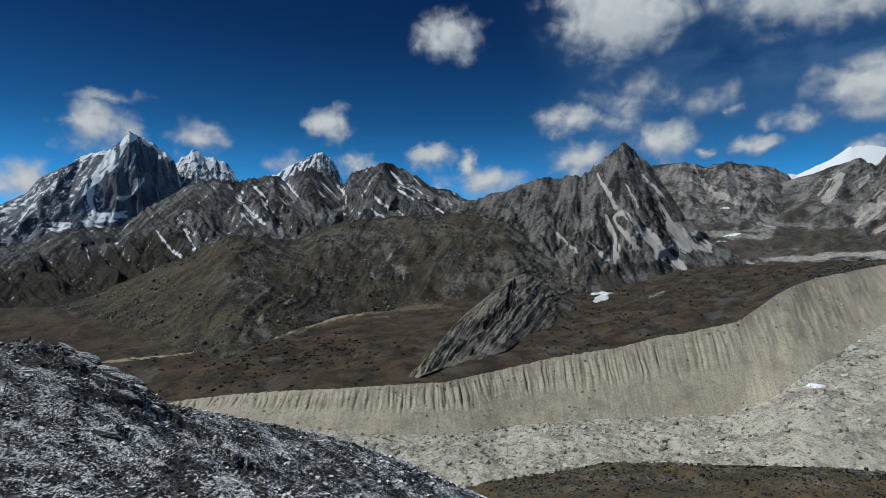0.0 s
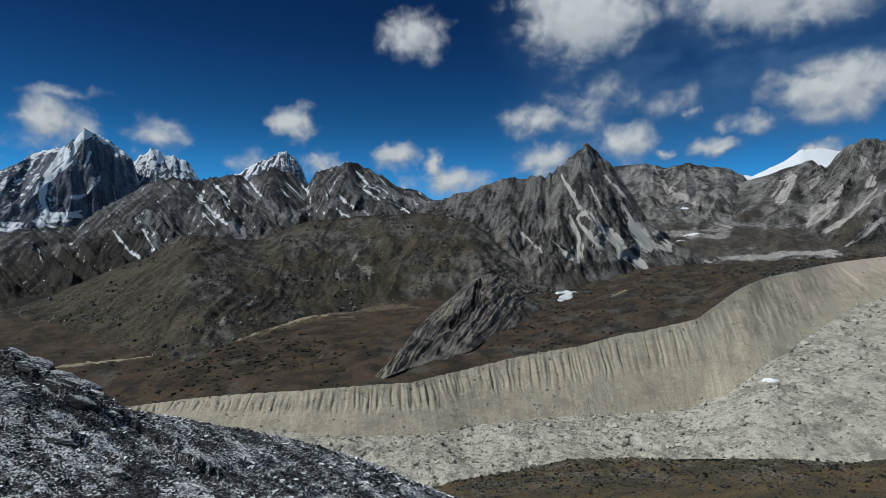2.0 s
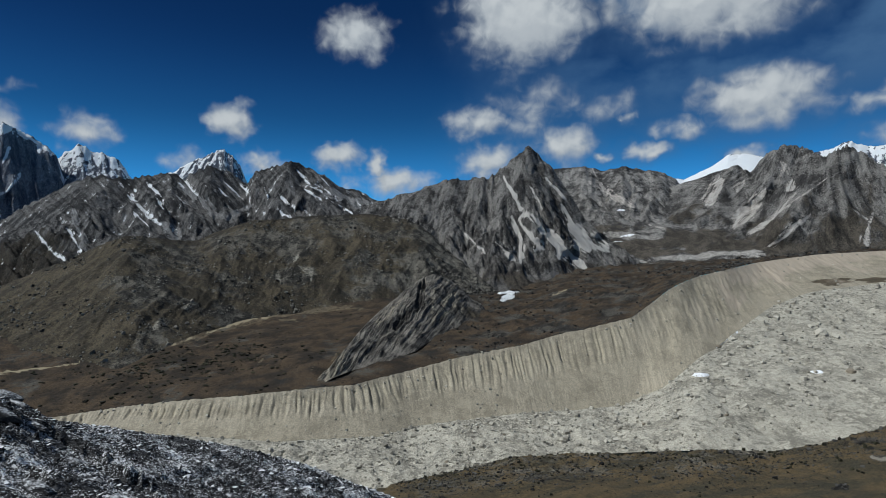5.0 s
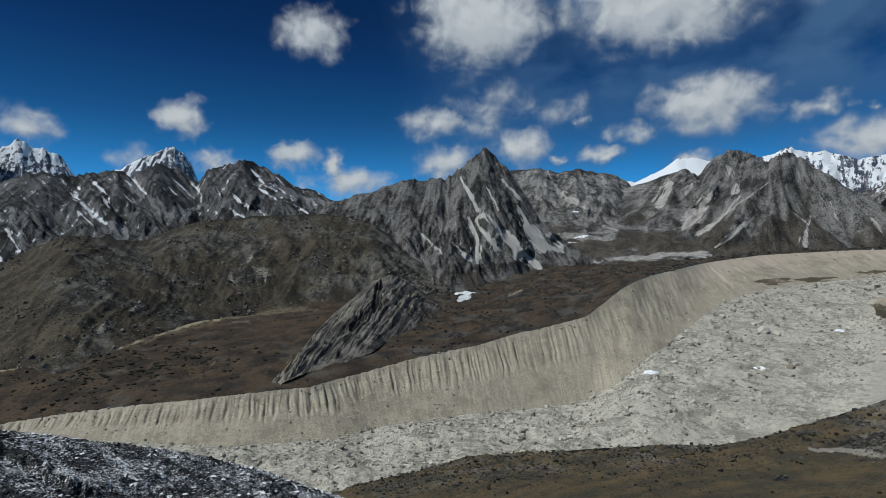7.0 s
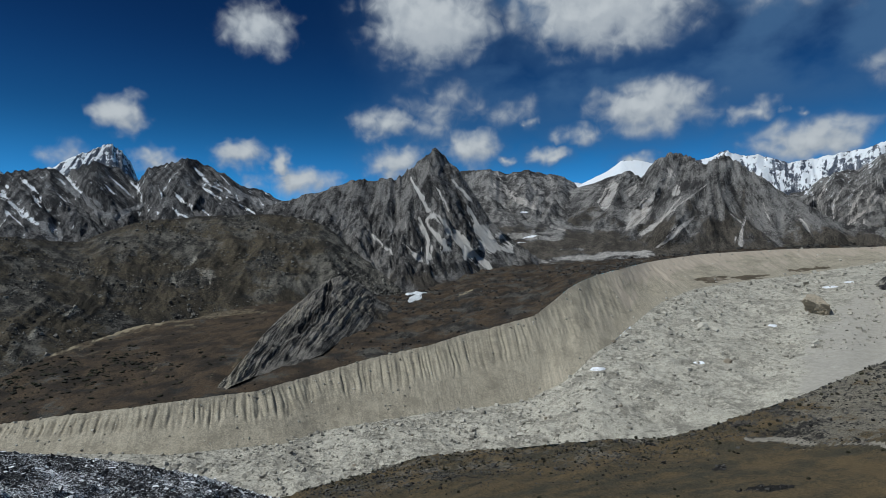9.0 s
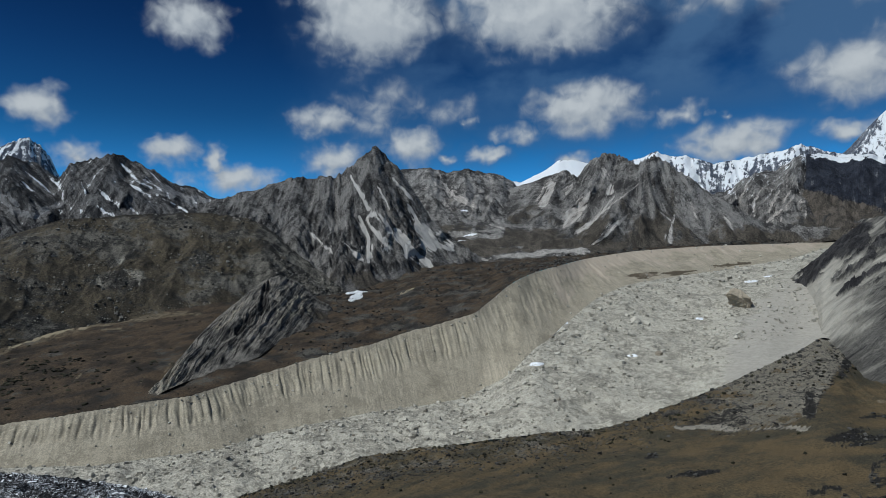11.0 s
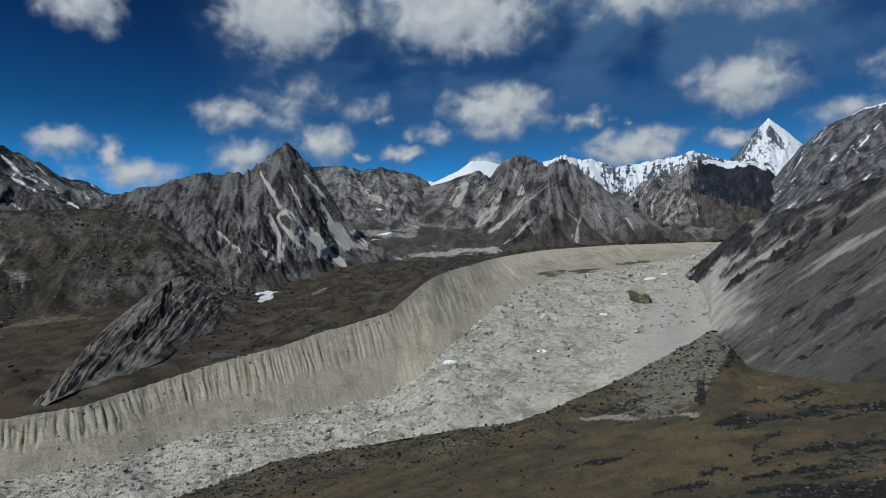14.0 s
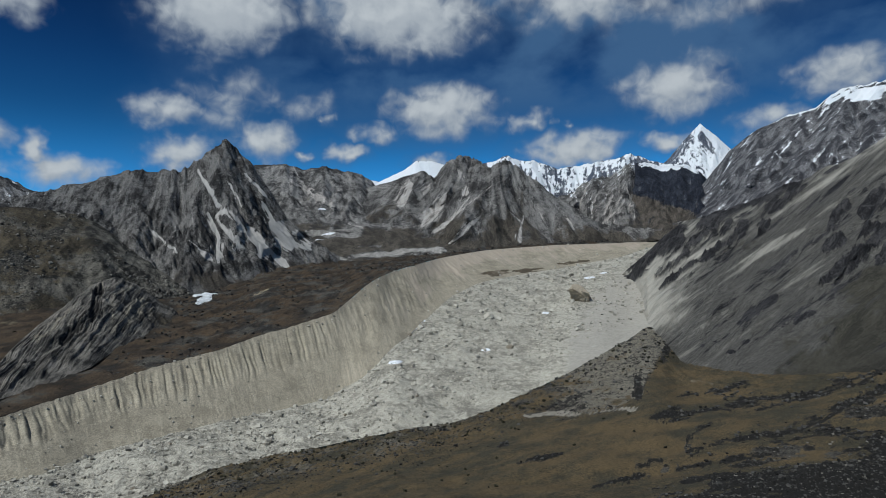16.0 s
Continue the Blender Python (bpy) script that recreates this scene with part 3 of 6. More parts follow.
def mountain(name, label, material, lines, rows, b0, b1, step, ribs, rib_width, lumps, seed, bow=0.75, jag=5.0, lean=0.0, marks=None, back=(300, 260), category="mountain", smooth=0.0, sink=14, floor=0.0, parts=("rock_face", "scree", "snowfield", "turf"), spurs=()):
    """A mountain from its foot to its crest and down behind: ribs and lumps are the relief in metres. lean: how the ribs run, in degrees of bearing for each degree of height."""
    crest = lines[-1]
    behind = [(b, r + back[0], z - back[1]) for b, r, z in crest]
    bows = [1.0] * (len(lines) - 2) + [bow, 1.0]
    lines = [[(b, r - 1.4 * sink, z - sink) for b, r, z in lines[0]]] + lines[1:]
    s = loft(lines + [behind], list(rows) + [10], b0, b1, step, smooth, bows)
    top = len(lines) - 1
    v = s.v / top
    far = np.mean([k[1] for k in crest])
    e = s.height_angle()
    tilt = np.interp(s.b, *zip(*lean)) if isinstance(lean, list) else lean
    along = np.radians(s.b - tilt * e) * far
    fall = np.radians(e) * far
    warp = fbm(s.x / 260, s.y / 260, 3, seed + 20) * 60
    env = ease(v, floor, floor + 0.22) * (1 - 0.93 * ease(v, 0.55, 0.97))
    folds = ridged((along + warp) / rib_width, fall / rib_width * 0.28, 3, seed, 0.5)
    s.z = s.z + env * ribs * folds
    if spurs:
        s.push(spurs, ease(v, 0.02, 0.25), seed)
    gx, gy = s.gradient()
    cut, veins = gullies(s.x, s.y, blur(gx, 6), blur(gy, 6), rib_width * 0.5, 5, seed, 0.5)
    pits = ridged((along + 0.4 * warp) / 26, fall / 80, 3, seed + 50, 0.62)
    tooth = ridged(along / 70, fall / 400, 6, seed + 60, 0.62)
    s.z = s.z + env * (lumps * cut + 0.35 * lumps * pits + 0.15 * lumps * ridged(s.x / 24, s.y / 24, 2, seed + 55, 0.6)) + jag * (tooth + 0.25) * ease(v, 0.55, 0.95) * (1 - ease(v, 1.0, 1.3) * 0.5)
    s.cut = cut
    s.along, s.w = along, v
    s.lay = (along, fall)
    s.rough = fbm(s.x / 150, s.y / 150, 5, seed + 80, 0.6)
    s.flow = -0.2 * cut - 0.75 * veins + 0.5 * fbm((along + 0.5 * warp) / 30, fall / 190, 4, seed + 90, 0.62)
    zero = np.zeros_like(s.z)
    s.marks = {"snow": zero, "scree": zero, "veg": zero, "rib": 0.5 + 0.12 * cut + 0.5 * veins}
    s.marks.update(marks(s) if marks else {})
    fans = blur(np.clip(s.marks.get("fan", zero), 0, 1), 2)
    s.z = s.z * (1 - fans) + blur(s.z, 9) * fans
    s.marks.pop("fan", None)
    base = thing(name, label, category)
    mean = {k: blur(np.clip(m, -0.2, 1.2), 3)[:-1, :-1] for k, m in s.marks.items() if k != "rib"}
    kind = np.zeros(mean["snow"].shape, dtype=int)
    for i, k in ((1, "scree"), (3, "veg"), (2, "snow")):
        if len(parts) > i and parts[i]:
            kind[mean[k] > 0.5] = i
    for i, part_name in enumerate(parts):
        if i and (kind == i).mean() < 0.004:
            kind[kind == i] = 0
    for i, part_name in enumerate(parts):
        if (kind == i).any():
            tagged(s.mesh(part_name, material, base, kind == i), kind="stuff" if i else "")
    SHEETS[name + str(seed)] = s
    return base


def snowy(amount, top=0.35):
    def marks(s):
        h = s.hollow(4)
        h = h / (np.std(h) + 1e-6)
        return {"snow": amount + 0.12 * h + 0.22 * s.flow + top * (s.w - 0.6) - 0.25 * (0.75 - s.upness())}
    return marks


def ledged(amount):
    """Snow over rock that breaks through in rising ledges."""
    def marks(s):
        ledges = fbm((s.b + 0.5 * s.height_angle()) / 0.7, (s.height_angle() - 0.5 * s.b) / 0.3, 5, 352, 0.65)
        return {"snow": amount + 0.28 * ledges + 0.45 * s.flow + 0.9 * (s.w - 0.72)}
    return marks


def pyramid(s):
    b, e = s.b, s.height_angle()
    return {"snow": 0.6 + 0.22 * s.flow + 0.3 * ease(b, 59.9, 61) - 0.45 * (1 - ease(b - 0.5 * e, 53.6, 55.6)) + 0.5 * ease(e, 9.0, 10.5) - 0.55 * street(b, e, *(60.1, 9.41, 61.1, 7.68, 0.3, 0.5)) + 0.25 * fbm((b + 0.7 * e) / 0.3, (b - e) / 1.2, 4, 355, 0.6)}


def range_snow(s):
    return {"snow": 0.5 + 0.42 * s.flow + 0.7 * (s.w - 0.72) + 0.4 * s.rough + 0.2 * fbm(s.b / 0.5, s.height_angle() / 0.4, 4, 353, 0.65)}


def giant(s):
    b, e = s.b, s.height_angle()
    m = snowy(0.3, 0.45)(s)["snow"]
    face = ease(b + 0.55 * (e - 5.0), -30.4, -29.6) * (1 - ease(b + 0.25 * (e - 5.0), -24.6, -23.6)) * (1 - ease(s.w, 0.9, 0.99))
    m = m - 0.22 * face
    for strip in ((-28.0, 9.16, -27.3, 9.69, 0.3, 0.35), (-27.7, 9.66, -28.6, 7.72, 0.2, 0.32), (-28.6, 7.72, -30.4, 5.55, 0.3, 0.38), (-30.4, 5.55, -30.7, 4.33, 0.36, 0.36), (-30.7, 4.33, -30.3, 2.95, 0.34, 0.2), (-28.7, 7.99, -30.4, 7.95, 0.2, 0.2), (-30.4, 7.95, -31.7, 7.12, 0.2, 0.16), (-31.0, 2.28, -29.8, 1.65, 0.5, 0.3), (-30.3, 2.67, -28.0, 2.73, 0.42, 0.26), (-30.1, 3.05, -30.3, 2.29, 0.25, 0.4), (-29.8, 1.83, -29.4, 1.42, 0.3, 0.2)) + (
                  (-28.7, 4.23, -27.6, 4.51, 0.14, 0.1), (-27.5, 4.56, -26.6, 6.13, 0.12, 0.1), (-28.4, 3.10, -27.9, 3.21, 0.08, 0.08), (-26.8, 9.36, -25.7, 8.68, 0.14, 0.14), (-25.7, 8.68, -24.3, 7.81, 0.15, 0.16), (-27.3, 8.10, -27.7, 6.74, 0.12, 0.1), (-25.3, 8.71, -25.4, 7.74, 0.12, 0.08), (-34.4, 1.83, -31.8, 1.98, 0.14, 0.2), (-33.3, 1.50, -32.2, 1.70, 0.1, 0.1)):
        m = np.maximum(m, street(b, e, *strip) * 1.1 + 0.15 * s.flow)
    ledges = fbm(b / 0.6, (e - 0.35 * b) / 0.2, 5, 350, 0.65)
    return {"snow": m + 0.3 * np.clip(ledges, -0.4, 1) * (1 - 0.6 * face)}


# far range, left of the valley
mountain("snow_peak", "high dark rock peak with snow streaks and a white summit ridge", HAZY_ROCK, [[(-50, 3900, 220), (-20, 3900, 240)], [(-48, 4500, 430)] + TABOCHE],
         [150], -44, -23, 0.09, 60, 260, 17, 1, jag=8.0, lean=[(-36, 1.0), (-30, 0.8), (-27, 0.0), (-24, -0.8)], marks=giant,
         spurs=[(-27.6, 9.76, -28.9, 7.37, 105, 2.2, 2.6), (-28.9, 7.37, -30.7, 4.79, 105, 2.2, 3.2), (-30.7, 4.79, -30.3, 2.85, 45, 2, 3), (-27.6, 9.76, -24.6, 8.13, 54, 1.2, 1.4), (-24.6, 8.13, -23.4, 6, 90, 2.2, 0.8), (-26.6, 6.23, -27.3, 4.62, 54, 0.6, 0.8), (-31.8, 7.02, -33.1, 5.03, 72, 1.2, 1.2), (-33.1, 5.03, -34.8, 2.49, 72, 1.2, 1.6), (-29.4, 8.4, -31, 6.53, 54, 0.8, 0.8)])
mountain("snow_peak", "steep white snow shoulder above dark rock cliffs", HAZY_ROCK, [[(-26, 4100, 450), (-18, 4100, 430)], TSHOULDER], [90], -24.4, -18.8, 0.09, 40, 150, 13, 2, jag=15.0, marks=ledged(0.43))
mountain("snow_peak", "pointed rock peak with a snow-covered shoulder", HAZY_ROCK, [[(-20, 3800, 480), (-8, 3800, 480)], SNOWPK], [90], -18.5, -9.4, 0.09, 40, 150, 14, 3, jag=9.0, lean=[(-19, 1.0), (-12, 0.5), (-9, -0.8)], marks=ledged(0.32))


def dark_ridge(s):
    b, e = s.b, s.height_angle()
    h = s.hollow(5)
    h = h / (np.std(h) + 1e-6)
    snow = 0.02 + 0.08 * h + 0.4 * s.flow + 0.14 * s.w
    scree = 0.05 + 0.15 * h + 0.2 * s.flow
    snow = snow + 0.3 * np.clip(fbm((b + e) / 0.35, (b - e) / 2.6, 4, 351, 0.6), 0, 1) * ease(e, 1.5, 4)
    for strip in ((-19.2, 4.75, -17.9, 3.40, 0.14, 0.22), (-17.9, 3.40, -16.6, 2.23, 0.22, 0.2), (-18.8, 3.38, -17.5, 2.02, 0.1, 0.08), (-17.8, 5.92, -16.6, 4.72, 0.1, 0.16), (-17.0, 4.61, -16.4, 3.59, 0.1, 0.08), (-14.8, 6.22, -13.5, 4.68, 0.1, 0.14), (-25.7, 1.71, -24.6, 0.05, 0.1, 0.18), (-24.6, 0.05, -23.4, -1.05, 0.18, 0.2), (-23.6, 1.94, -22.5, -0.05, 0.1, 0.12), (-22.8, 0.05, -22.2, -0.55, 0.1, 0.1)) + (
                  (-5.1, 7.57, -3.7, 5.88, 0.12, 0.2), (-3.7, 5.88, -2.6, 5.46, 0.1, 0.1), (-4.4, 5.71, -2.8, 4.70, 0.1, 0.14), (-6.9, 3.82, -5.3, 2.70, 0.14, 0.1), (-6.5, 5.00, -5.5, 3.94, 0.12, 0.12), (-4.5, 3.83, -3.6, 2.98, 0.1, 0.1), (-11.7, 6.40, -10.1, 4.85, 0.06, 0.14), (-10.0, 5.91, -9.2, 5.07, 0.1, 0.06), (-1.3, 4.28, 0.1, 3.41, 0.14, 0.12), (-8.0, 5.84, -7.6, 4.77, 0.06, 0.08), (-20.0, 0.46, -19.2, -0.46, 0.08, 0.1), (-31.0, 0.42, -30.6, -0.98, 0.06, 0.08)):
        k = street(b, e, *strip, 0.8)
        snow = np.maximum(snow, k * 0.66 + 0.25 * s.flow)
    for strip in ((-16.6, 2.39, -15.2, 1.20, 0.3, 0.5), (-13.6, 4.79, -12.5, 3.33, 0.25, 0.5), (-12.7, 3.43, -10.9, 2.93, 0.45, 0.35), (-10.9, 3.14, -9.0, 4.22, 0.3, 0.2), (-23.1, 3.44, -22.2, -0.05, 0.15, 0.3), (-2.0, 5.67, 0.9, 4.06, 0.4, 0.4), (0.6, 4.82, 3.6, 3.62, 0.35, 0.25), (-2.9, 5.19, -0.8, 4.82, 0.25, 0.2), (-15.0, 5.79, -13.8, 4.68, 0.3, 0.3)):
        scree = np.maximum(scree, street(b, e, *strip, 0.9) * 0.95)
    return {"snow": snow, "scree": scree, "veg": 0.25 - 0.6 * s.w + 0.3 * s.rough + 0.75 * ease(-b, 19, 27) * (1 - ease(s.w, 0.5, 1.0))}


mountain("rock_ridge", "jagged dark grey rock ridge dusted with snow streaks", DARK_ROCK, [M4_FOOT, [(-48, 3700, 300)] + M4], [170], -46, 5.2, 0.09, 45, 230, 15, 4, jag=10.0, lean=-0.9, marks=dark_ridge, category="ridge",
         spurs=[(-5.5, 8.1, -7, 5.69, 66, 1.4, 1.8), (-7, 5.69, -7.5, 3.01, 60, 1.4, 1.8), (-13, 7.51, -12.6, 5.07, 72, 1, 1.6), (-12.6, 5.07, -9.9, 2.99, 66, 1, 1.4), (-16, 6.49, -15, 3.71, 66, 1.2, 1.3), (-15, 3.71, -14, 1.89, 48, 1, 1), (-18, 6.01, -17.3, 4.19, 36, 0.8, 1), (-17.3, 4.19, -15.6, 1.88, 36, 0.8, 0.8)] + [
                (-20.2, 5.83, -24.2, 2.77, 72, 2, 2.2), (-24.2, 2.77, -27.3, 0.05, 66, 2, 2), (-8.7, 7.52, -9.2, 4.86, 48, 1, 1.2), (-3.5, 7.32, -0.8, 4.65, 42, 1, 1), (-31, 0.98, -34.4, -0.4, 54, 1.6, 1.6), (-21.9, 5.32, -21.3, 2.07, 42, 0.9, 1.1), (-2.9, 6.53, -5.1, 4.1, 36, 0.8, 0.8)])


def rubble(s):
    b, e = s.b, s.height_angle()
    scree = 0.12 + 0.25 * s.rough - 0.3 * ease(-b, 18, 25)
    for strip in ((-7.3, -0.05, -6.8, -3.37, 0.3, 0.25), (-5.3, -0.67, -3.4, -2.13, 0.5, 0.35), (-3.8, -1.30, -3.8, -3.45, 0.2, 0.15), (-0.5, -1.86, -0.1, -2.60, 0.1, 0.2), (1.5, 0.22, 1.7, -0.41, 0.1, 0.1), (-2.3, 0.65, -1.9, 0.13, 0.1, 0.1), (-12.2, -3.59, -17.9, -6.98, 0.5, 0.6), (-17.9, -6.98, -20.5, -8.49, 0.5, 0.3)):
        scree = np.maximum(scree, street(b, e, *strip) * 0.62 + 0.3 * s.flow)
    veg = 0.5 + 0.55 * s.rough - 0.2 * ease(b, 4, 9) - 0.9 * ease(b, 7.5, 10) + 0.6 * ease(-b, 17, 25)
    return {"scree": scree, "veg": veg}


mountain("hill", "rounded brown hill of turf and dark rubble", BROWN_HILL, [TERRACE_BACK[:12], [(-48, 2180, 100)] + M5], [150], -46, 13.6, 0.09, 9, 170, 4, 5, bow=1.1, jag=3.0, lean=0.6, smooth=1.6, marks=rubble, back=(250, 150), category="hill",
         spurs=[(-8, 2.32, -11.8, -0.52, 33, 1.8, 2.4), (-11.8, -0.52, -15.9, -3.73, 18, 1.8, 2.4), (-15.9, -3.73, -20.1, -7.57, 14, 1.6, 1.8), (-17.9, 1.36, -20.1, -1.5, 24, 1.6, 1.8), (4.6, 2.35, 7.5, -1.14, 24, 2, 1.8), (7.5, -1.14, 7.3, -3.02, 18, 1.6, 1.6), (-3, 2.56, -1.5, 0.23, 18, 1.4, 1.6)] + [
                (-19.2, 1.4, -23, -1.45, 21, 1.6, 1.8), (-23, -1.45, -27.7, -3.81, 18, 1.6, 1.8)])


CHUTES = [(15.2, 3.15, 16.1, 0.82, 0.15, 0.27), (16.1, 0.82, 16.1, -1.02, 0.26, 0.39), (15.9, 2.66, 16.9, 3.63, 0.15, 0.18), (16.7, 3.74, 18.4, 1.68, 0.15, 0.3), (16, 2.56, 18.2, -0.16, 0.15, 0.33), (18.4, 1.68, 19.8, 0.15, 0.36, 0.59), (19.6, 0.37, 21.9, -1.69, 0.59, 0.65), (19.9, 4.26, 20.8, 2.31, 0.1, 0.39), (20.8, 2.31, 22.4, 0.25, 0.52, 0.98), (22.1, 0.95, 24.2, -0.29, 0.65, 0.45)] + [
          (14.5, 6.98, 15.7, 4.72, 0.12, 0.21), (17, 6.11, 18.2, 3.62, 0.075, 0.09), (18.4, 6.74, 20.3, 4.68, 0.09, 0.15), (10.7, 1.6, 12.7, -0.36, 0.09, 0.12), (13.7, 0.72, 15.5, -1.02, 0.09, 0.21), (5.9, 2.35, 7.6, -0.66, 0.09, 0.12), (15.7, 4.72, 16.2, 3.64, 0.18, 0.18)]


def horn(s):
    b, e = s.b, s.height_angle()
    h = s.hollow(5)
    h = h / (np.std(h) + 1e-6)
    scree = 0.08 + 0.12 * h + 0.4 * s.flow
    fan = np.zeros_like(s.z)
    for strip in CHUTES:
        fan = np.maximum(fan, street(b, e, *strip))
    veg = 0.7 - 2.5 * s.w + 0.4 * s.rough
    return {"scree": np.maximum(scree - 0.1, 0.5 * fan + 0.2 * s.flow), "pale": fan * 1.1 + 0.25 * s.flow * (fan > 0), "fan": fan, "veg": veg - fan, "snow": -0.2 + 0.15 * s.flow}


mountain("rock_peak", "sharp grey rock peak with pale scree chutes running down", HORN_ROCK, [M6_FOOT, M6], [190], 0.9, 26.9, 0.08, 45, 210, 17, 6, bow=0.55, jag=9.0, lean=[(1, 0.4), (11, 0.4), (15, -0.35), (18, -0.6), (26, -1.1)], marks=horn,
         spurs=[(16.6, 9.41, 15.7, 6.65, 45, 1.6, 1.8), (15.7, 6.65, 14.2, 4.51, 45, 1.4, 1.8), (14.2, 4.51, 14.9, 0.17, 55, 1.4, 1.1), (16.9, 7.71, 18.6, 3.67, 40, 1, 1), (18.6, 3.67, 20.7, -0.12, 40, 0.9, 0.7), (17.1, 3.41, 17.9, 0.98, 22, 0.8, 0.6), (18.4, 7.16, 20.3, 5, 35, 1, 1.2), (20.3, 5, 23.3, 1.64, 45, 1.3, 0.8)] + [
                (12.4, 6.55, 11.9, 3.43, 40, 1.4, 1.4), (11.9, 3.43, 12.9, -0.36, 40, 1.4, 1.2), (10, 6.65, 9.4, 3.97, 30, 1.2, 1.4), (9.4, 2.35, 10.5, -0.89, 30, 1.2, 1.2), (7.3, 6.09, 7.3, 2.62, 25, 1.2, 1.2), (5.2, 4.48, 7.3, 0.2, 30, 1.2, 1.2), (7.3, 0.2, 9.9, -3.04, 30, 1.2, 1.2)])


def cirque(s):
    b, e = s.b, s.height_angle()
    s.z = s.z + (1 - ease(s.w, 0.4, 0.6)) * ease(s.w, 0.02, 0.1) * (6 * fbm(s.x / 70, s.y / 70, 5, 340) + 10 * fbm(s.x / 260, s.y / 260, 2, 341))
    scree = 0.15 + 0.3 * s.flow + 0.25 * s.rough - 0.5 * (1 - ease(s.w, 0.35, 0.55))
    for strip in ((22.4, 6.31, 24.5, 4.83, 0.2, 0.45), (24.5, 4.83, 26.6, 3.84, 0.45, 0.2), (22.7, 7.63, 23.5, 5.75, 0.1, 0.25), (27.6, 2.24, 29.2, 1.69, 0.1, 0.1), (30.4, 1.15, 29.4, 0.11, 0.08, 0.08), (26.6, 5.95, 27.1, 4.78, 0.1, 0.25)):
        scree = np.maximum(scree, street(b, e, *strip) * 0.7 + 0.2 * s.flow)
    flat = street(b, e, 23.8, 1.5, 29.0, 1.4, 0.45, 0.45)
    silt = 1.5 * np.clip(street(b, e, 26.8, -0.95, 31.5, -0.75, 0.35, 0.4) + street(b, e, 31.5, -0.75, 37.0, -0.6, 0.4, 0.3), 0, 1)
    snow = np.zeros_like(s.z) - 0.3
    for strip in ((25.0, 3.55, 25.6, 3.5, 0.1, 0.08), (26.6, 3.45, 26.9, 3.4, 0.06, 0.06), (25.2, 1.05, 26.4, 1.2, 0.08, 0.08), (24.6, 0.7, 25.4, 0.7, 0.06, 0.06)):
        snow = np.maximum(snow, street(b, e, *strip))
    return {"scree": scree, "snow": snow, "pale": np.maximum(0.36 * silt, 0.48 * flat), "veg": 0.85 * (1 - ease(s.w, 0.36, 0.52)) + 0.4 * s.rough - 0.7 * flat - silt}


M7 = M7 + [(36.0, 3450, 520), (42.0, 3450, 500)]
mountain("rock_ridge", "grey rock wall round a scree-filled hanging valley", CIRQUE_ROCK, [M7_FOOT, M7_MID, M7], [80, 100], 17.6, 41, 0.09, 34, 170, 12, 7, jag=5.0, floor=0.42, marks=cirque, category="ridge",
         spurs=[(21.6, 7.65, 22.7, 5.24, 42, 0.9, 1), (24.5, 7.48, 25.8, 5.18, 42, 1, 1), (27.4, 7.24, 29.2, 4.84, 35, 1, 1), (25.8, 7.55, 26.6, 5.95, 28, 0.6, 0.6)])
mountain("snow_peak", "smooth white snow dome far behind the ridges", HAZY_ROCK, [[(27, 4300, 500), (43, 4300, 500)], M8], [60], 28.7, 41.1, 0.1, 14, 200, 6, 8, jag=2.0, marks=snowy(1.2, 0.2), parts=("ice_face",))


def twin(s):
    b, e = s.b, s.height_angle()
    scree = -0.1 + 0.4 * s.flow + 0.15 * s.rough - 0.15 * ease(b, 39, 41)
    lanes = 0 * e
    for strip in ((37.1, 5.00, 36.0, 3.40, 0.2, 0.4), (36.1, 3.40, 34.9, 2.00, 0.5, 0.6), (39.4, 4.64, 37.4, 2.30, 0.08, 0.14), (37.4, 2.30, 35.7, 1.24, 0.14, 0.2), (40.3, 2.80, 37.0, -0.08, 0.14, 0.3), (33.6, 6.32, 32.5, 3.86, 0.3, 0.5), (44.5, 2.83, 44.2, 1.76, 0.05, 0.08), (44.2, 1.76, 44.0, 0.26, 0.08, 0.3), (43.2, 3.07, 44.1, 2.20, 0.04, 0.05)) + (
                  (45.7, 4.09, 46.3, 2.15, 0.05, 0.08), (48.4, 2.54, 49.1, 1.36, 0.08, 0.14), (36.8, 4.25, 35.0, 3.19, 0.1, 0.16), (39.1, 5.62, 38.8, 4.76, 0.2, 0.25), (41.4, 5.57, 37.6, 2.67, 0.06, 0.1), (38.2, 7.23, 38.7, 6.16, 0.2, 0.2), (35.5, 5.66, 35.0, 4.86, 0.3, 0.3)):
        lanes = np.maximum(lanes, street(b, e, *strip))
    scree = np.maximum(scree, lanes * 0.85 + 0.2 * s.flow)
    veg = 0.85 - 1.3 * s.w + 0.5 * s.rough + 0.4 * ease(b, 47, 52)
    return {"scree": scree, "veg": veg - lanes, "pale": 0.5 * lanes + 0.2 * s.flow * (lanes > 0)}


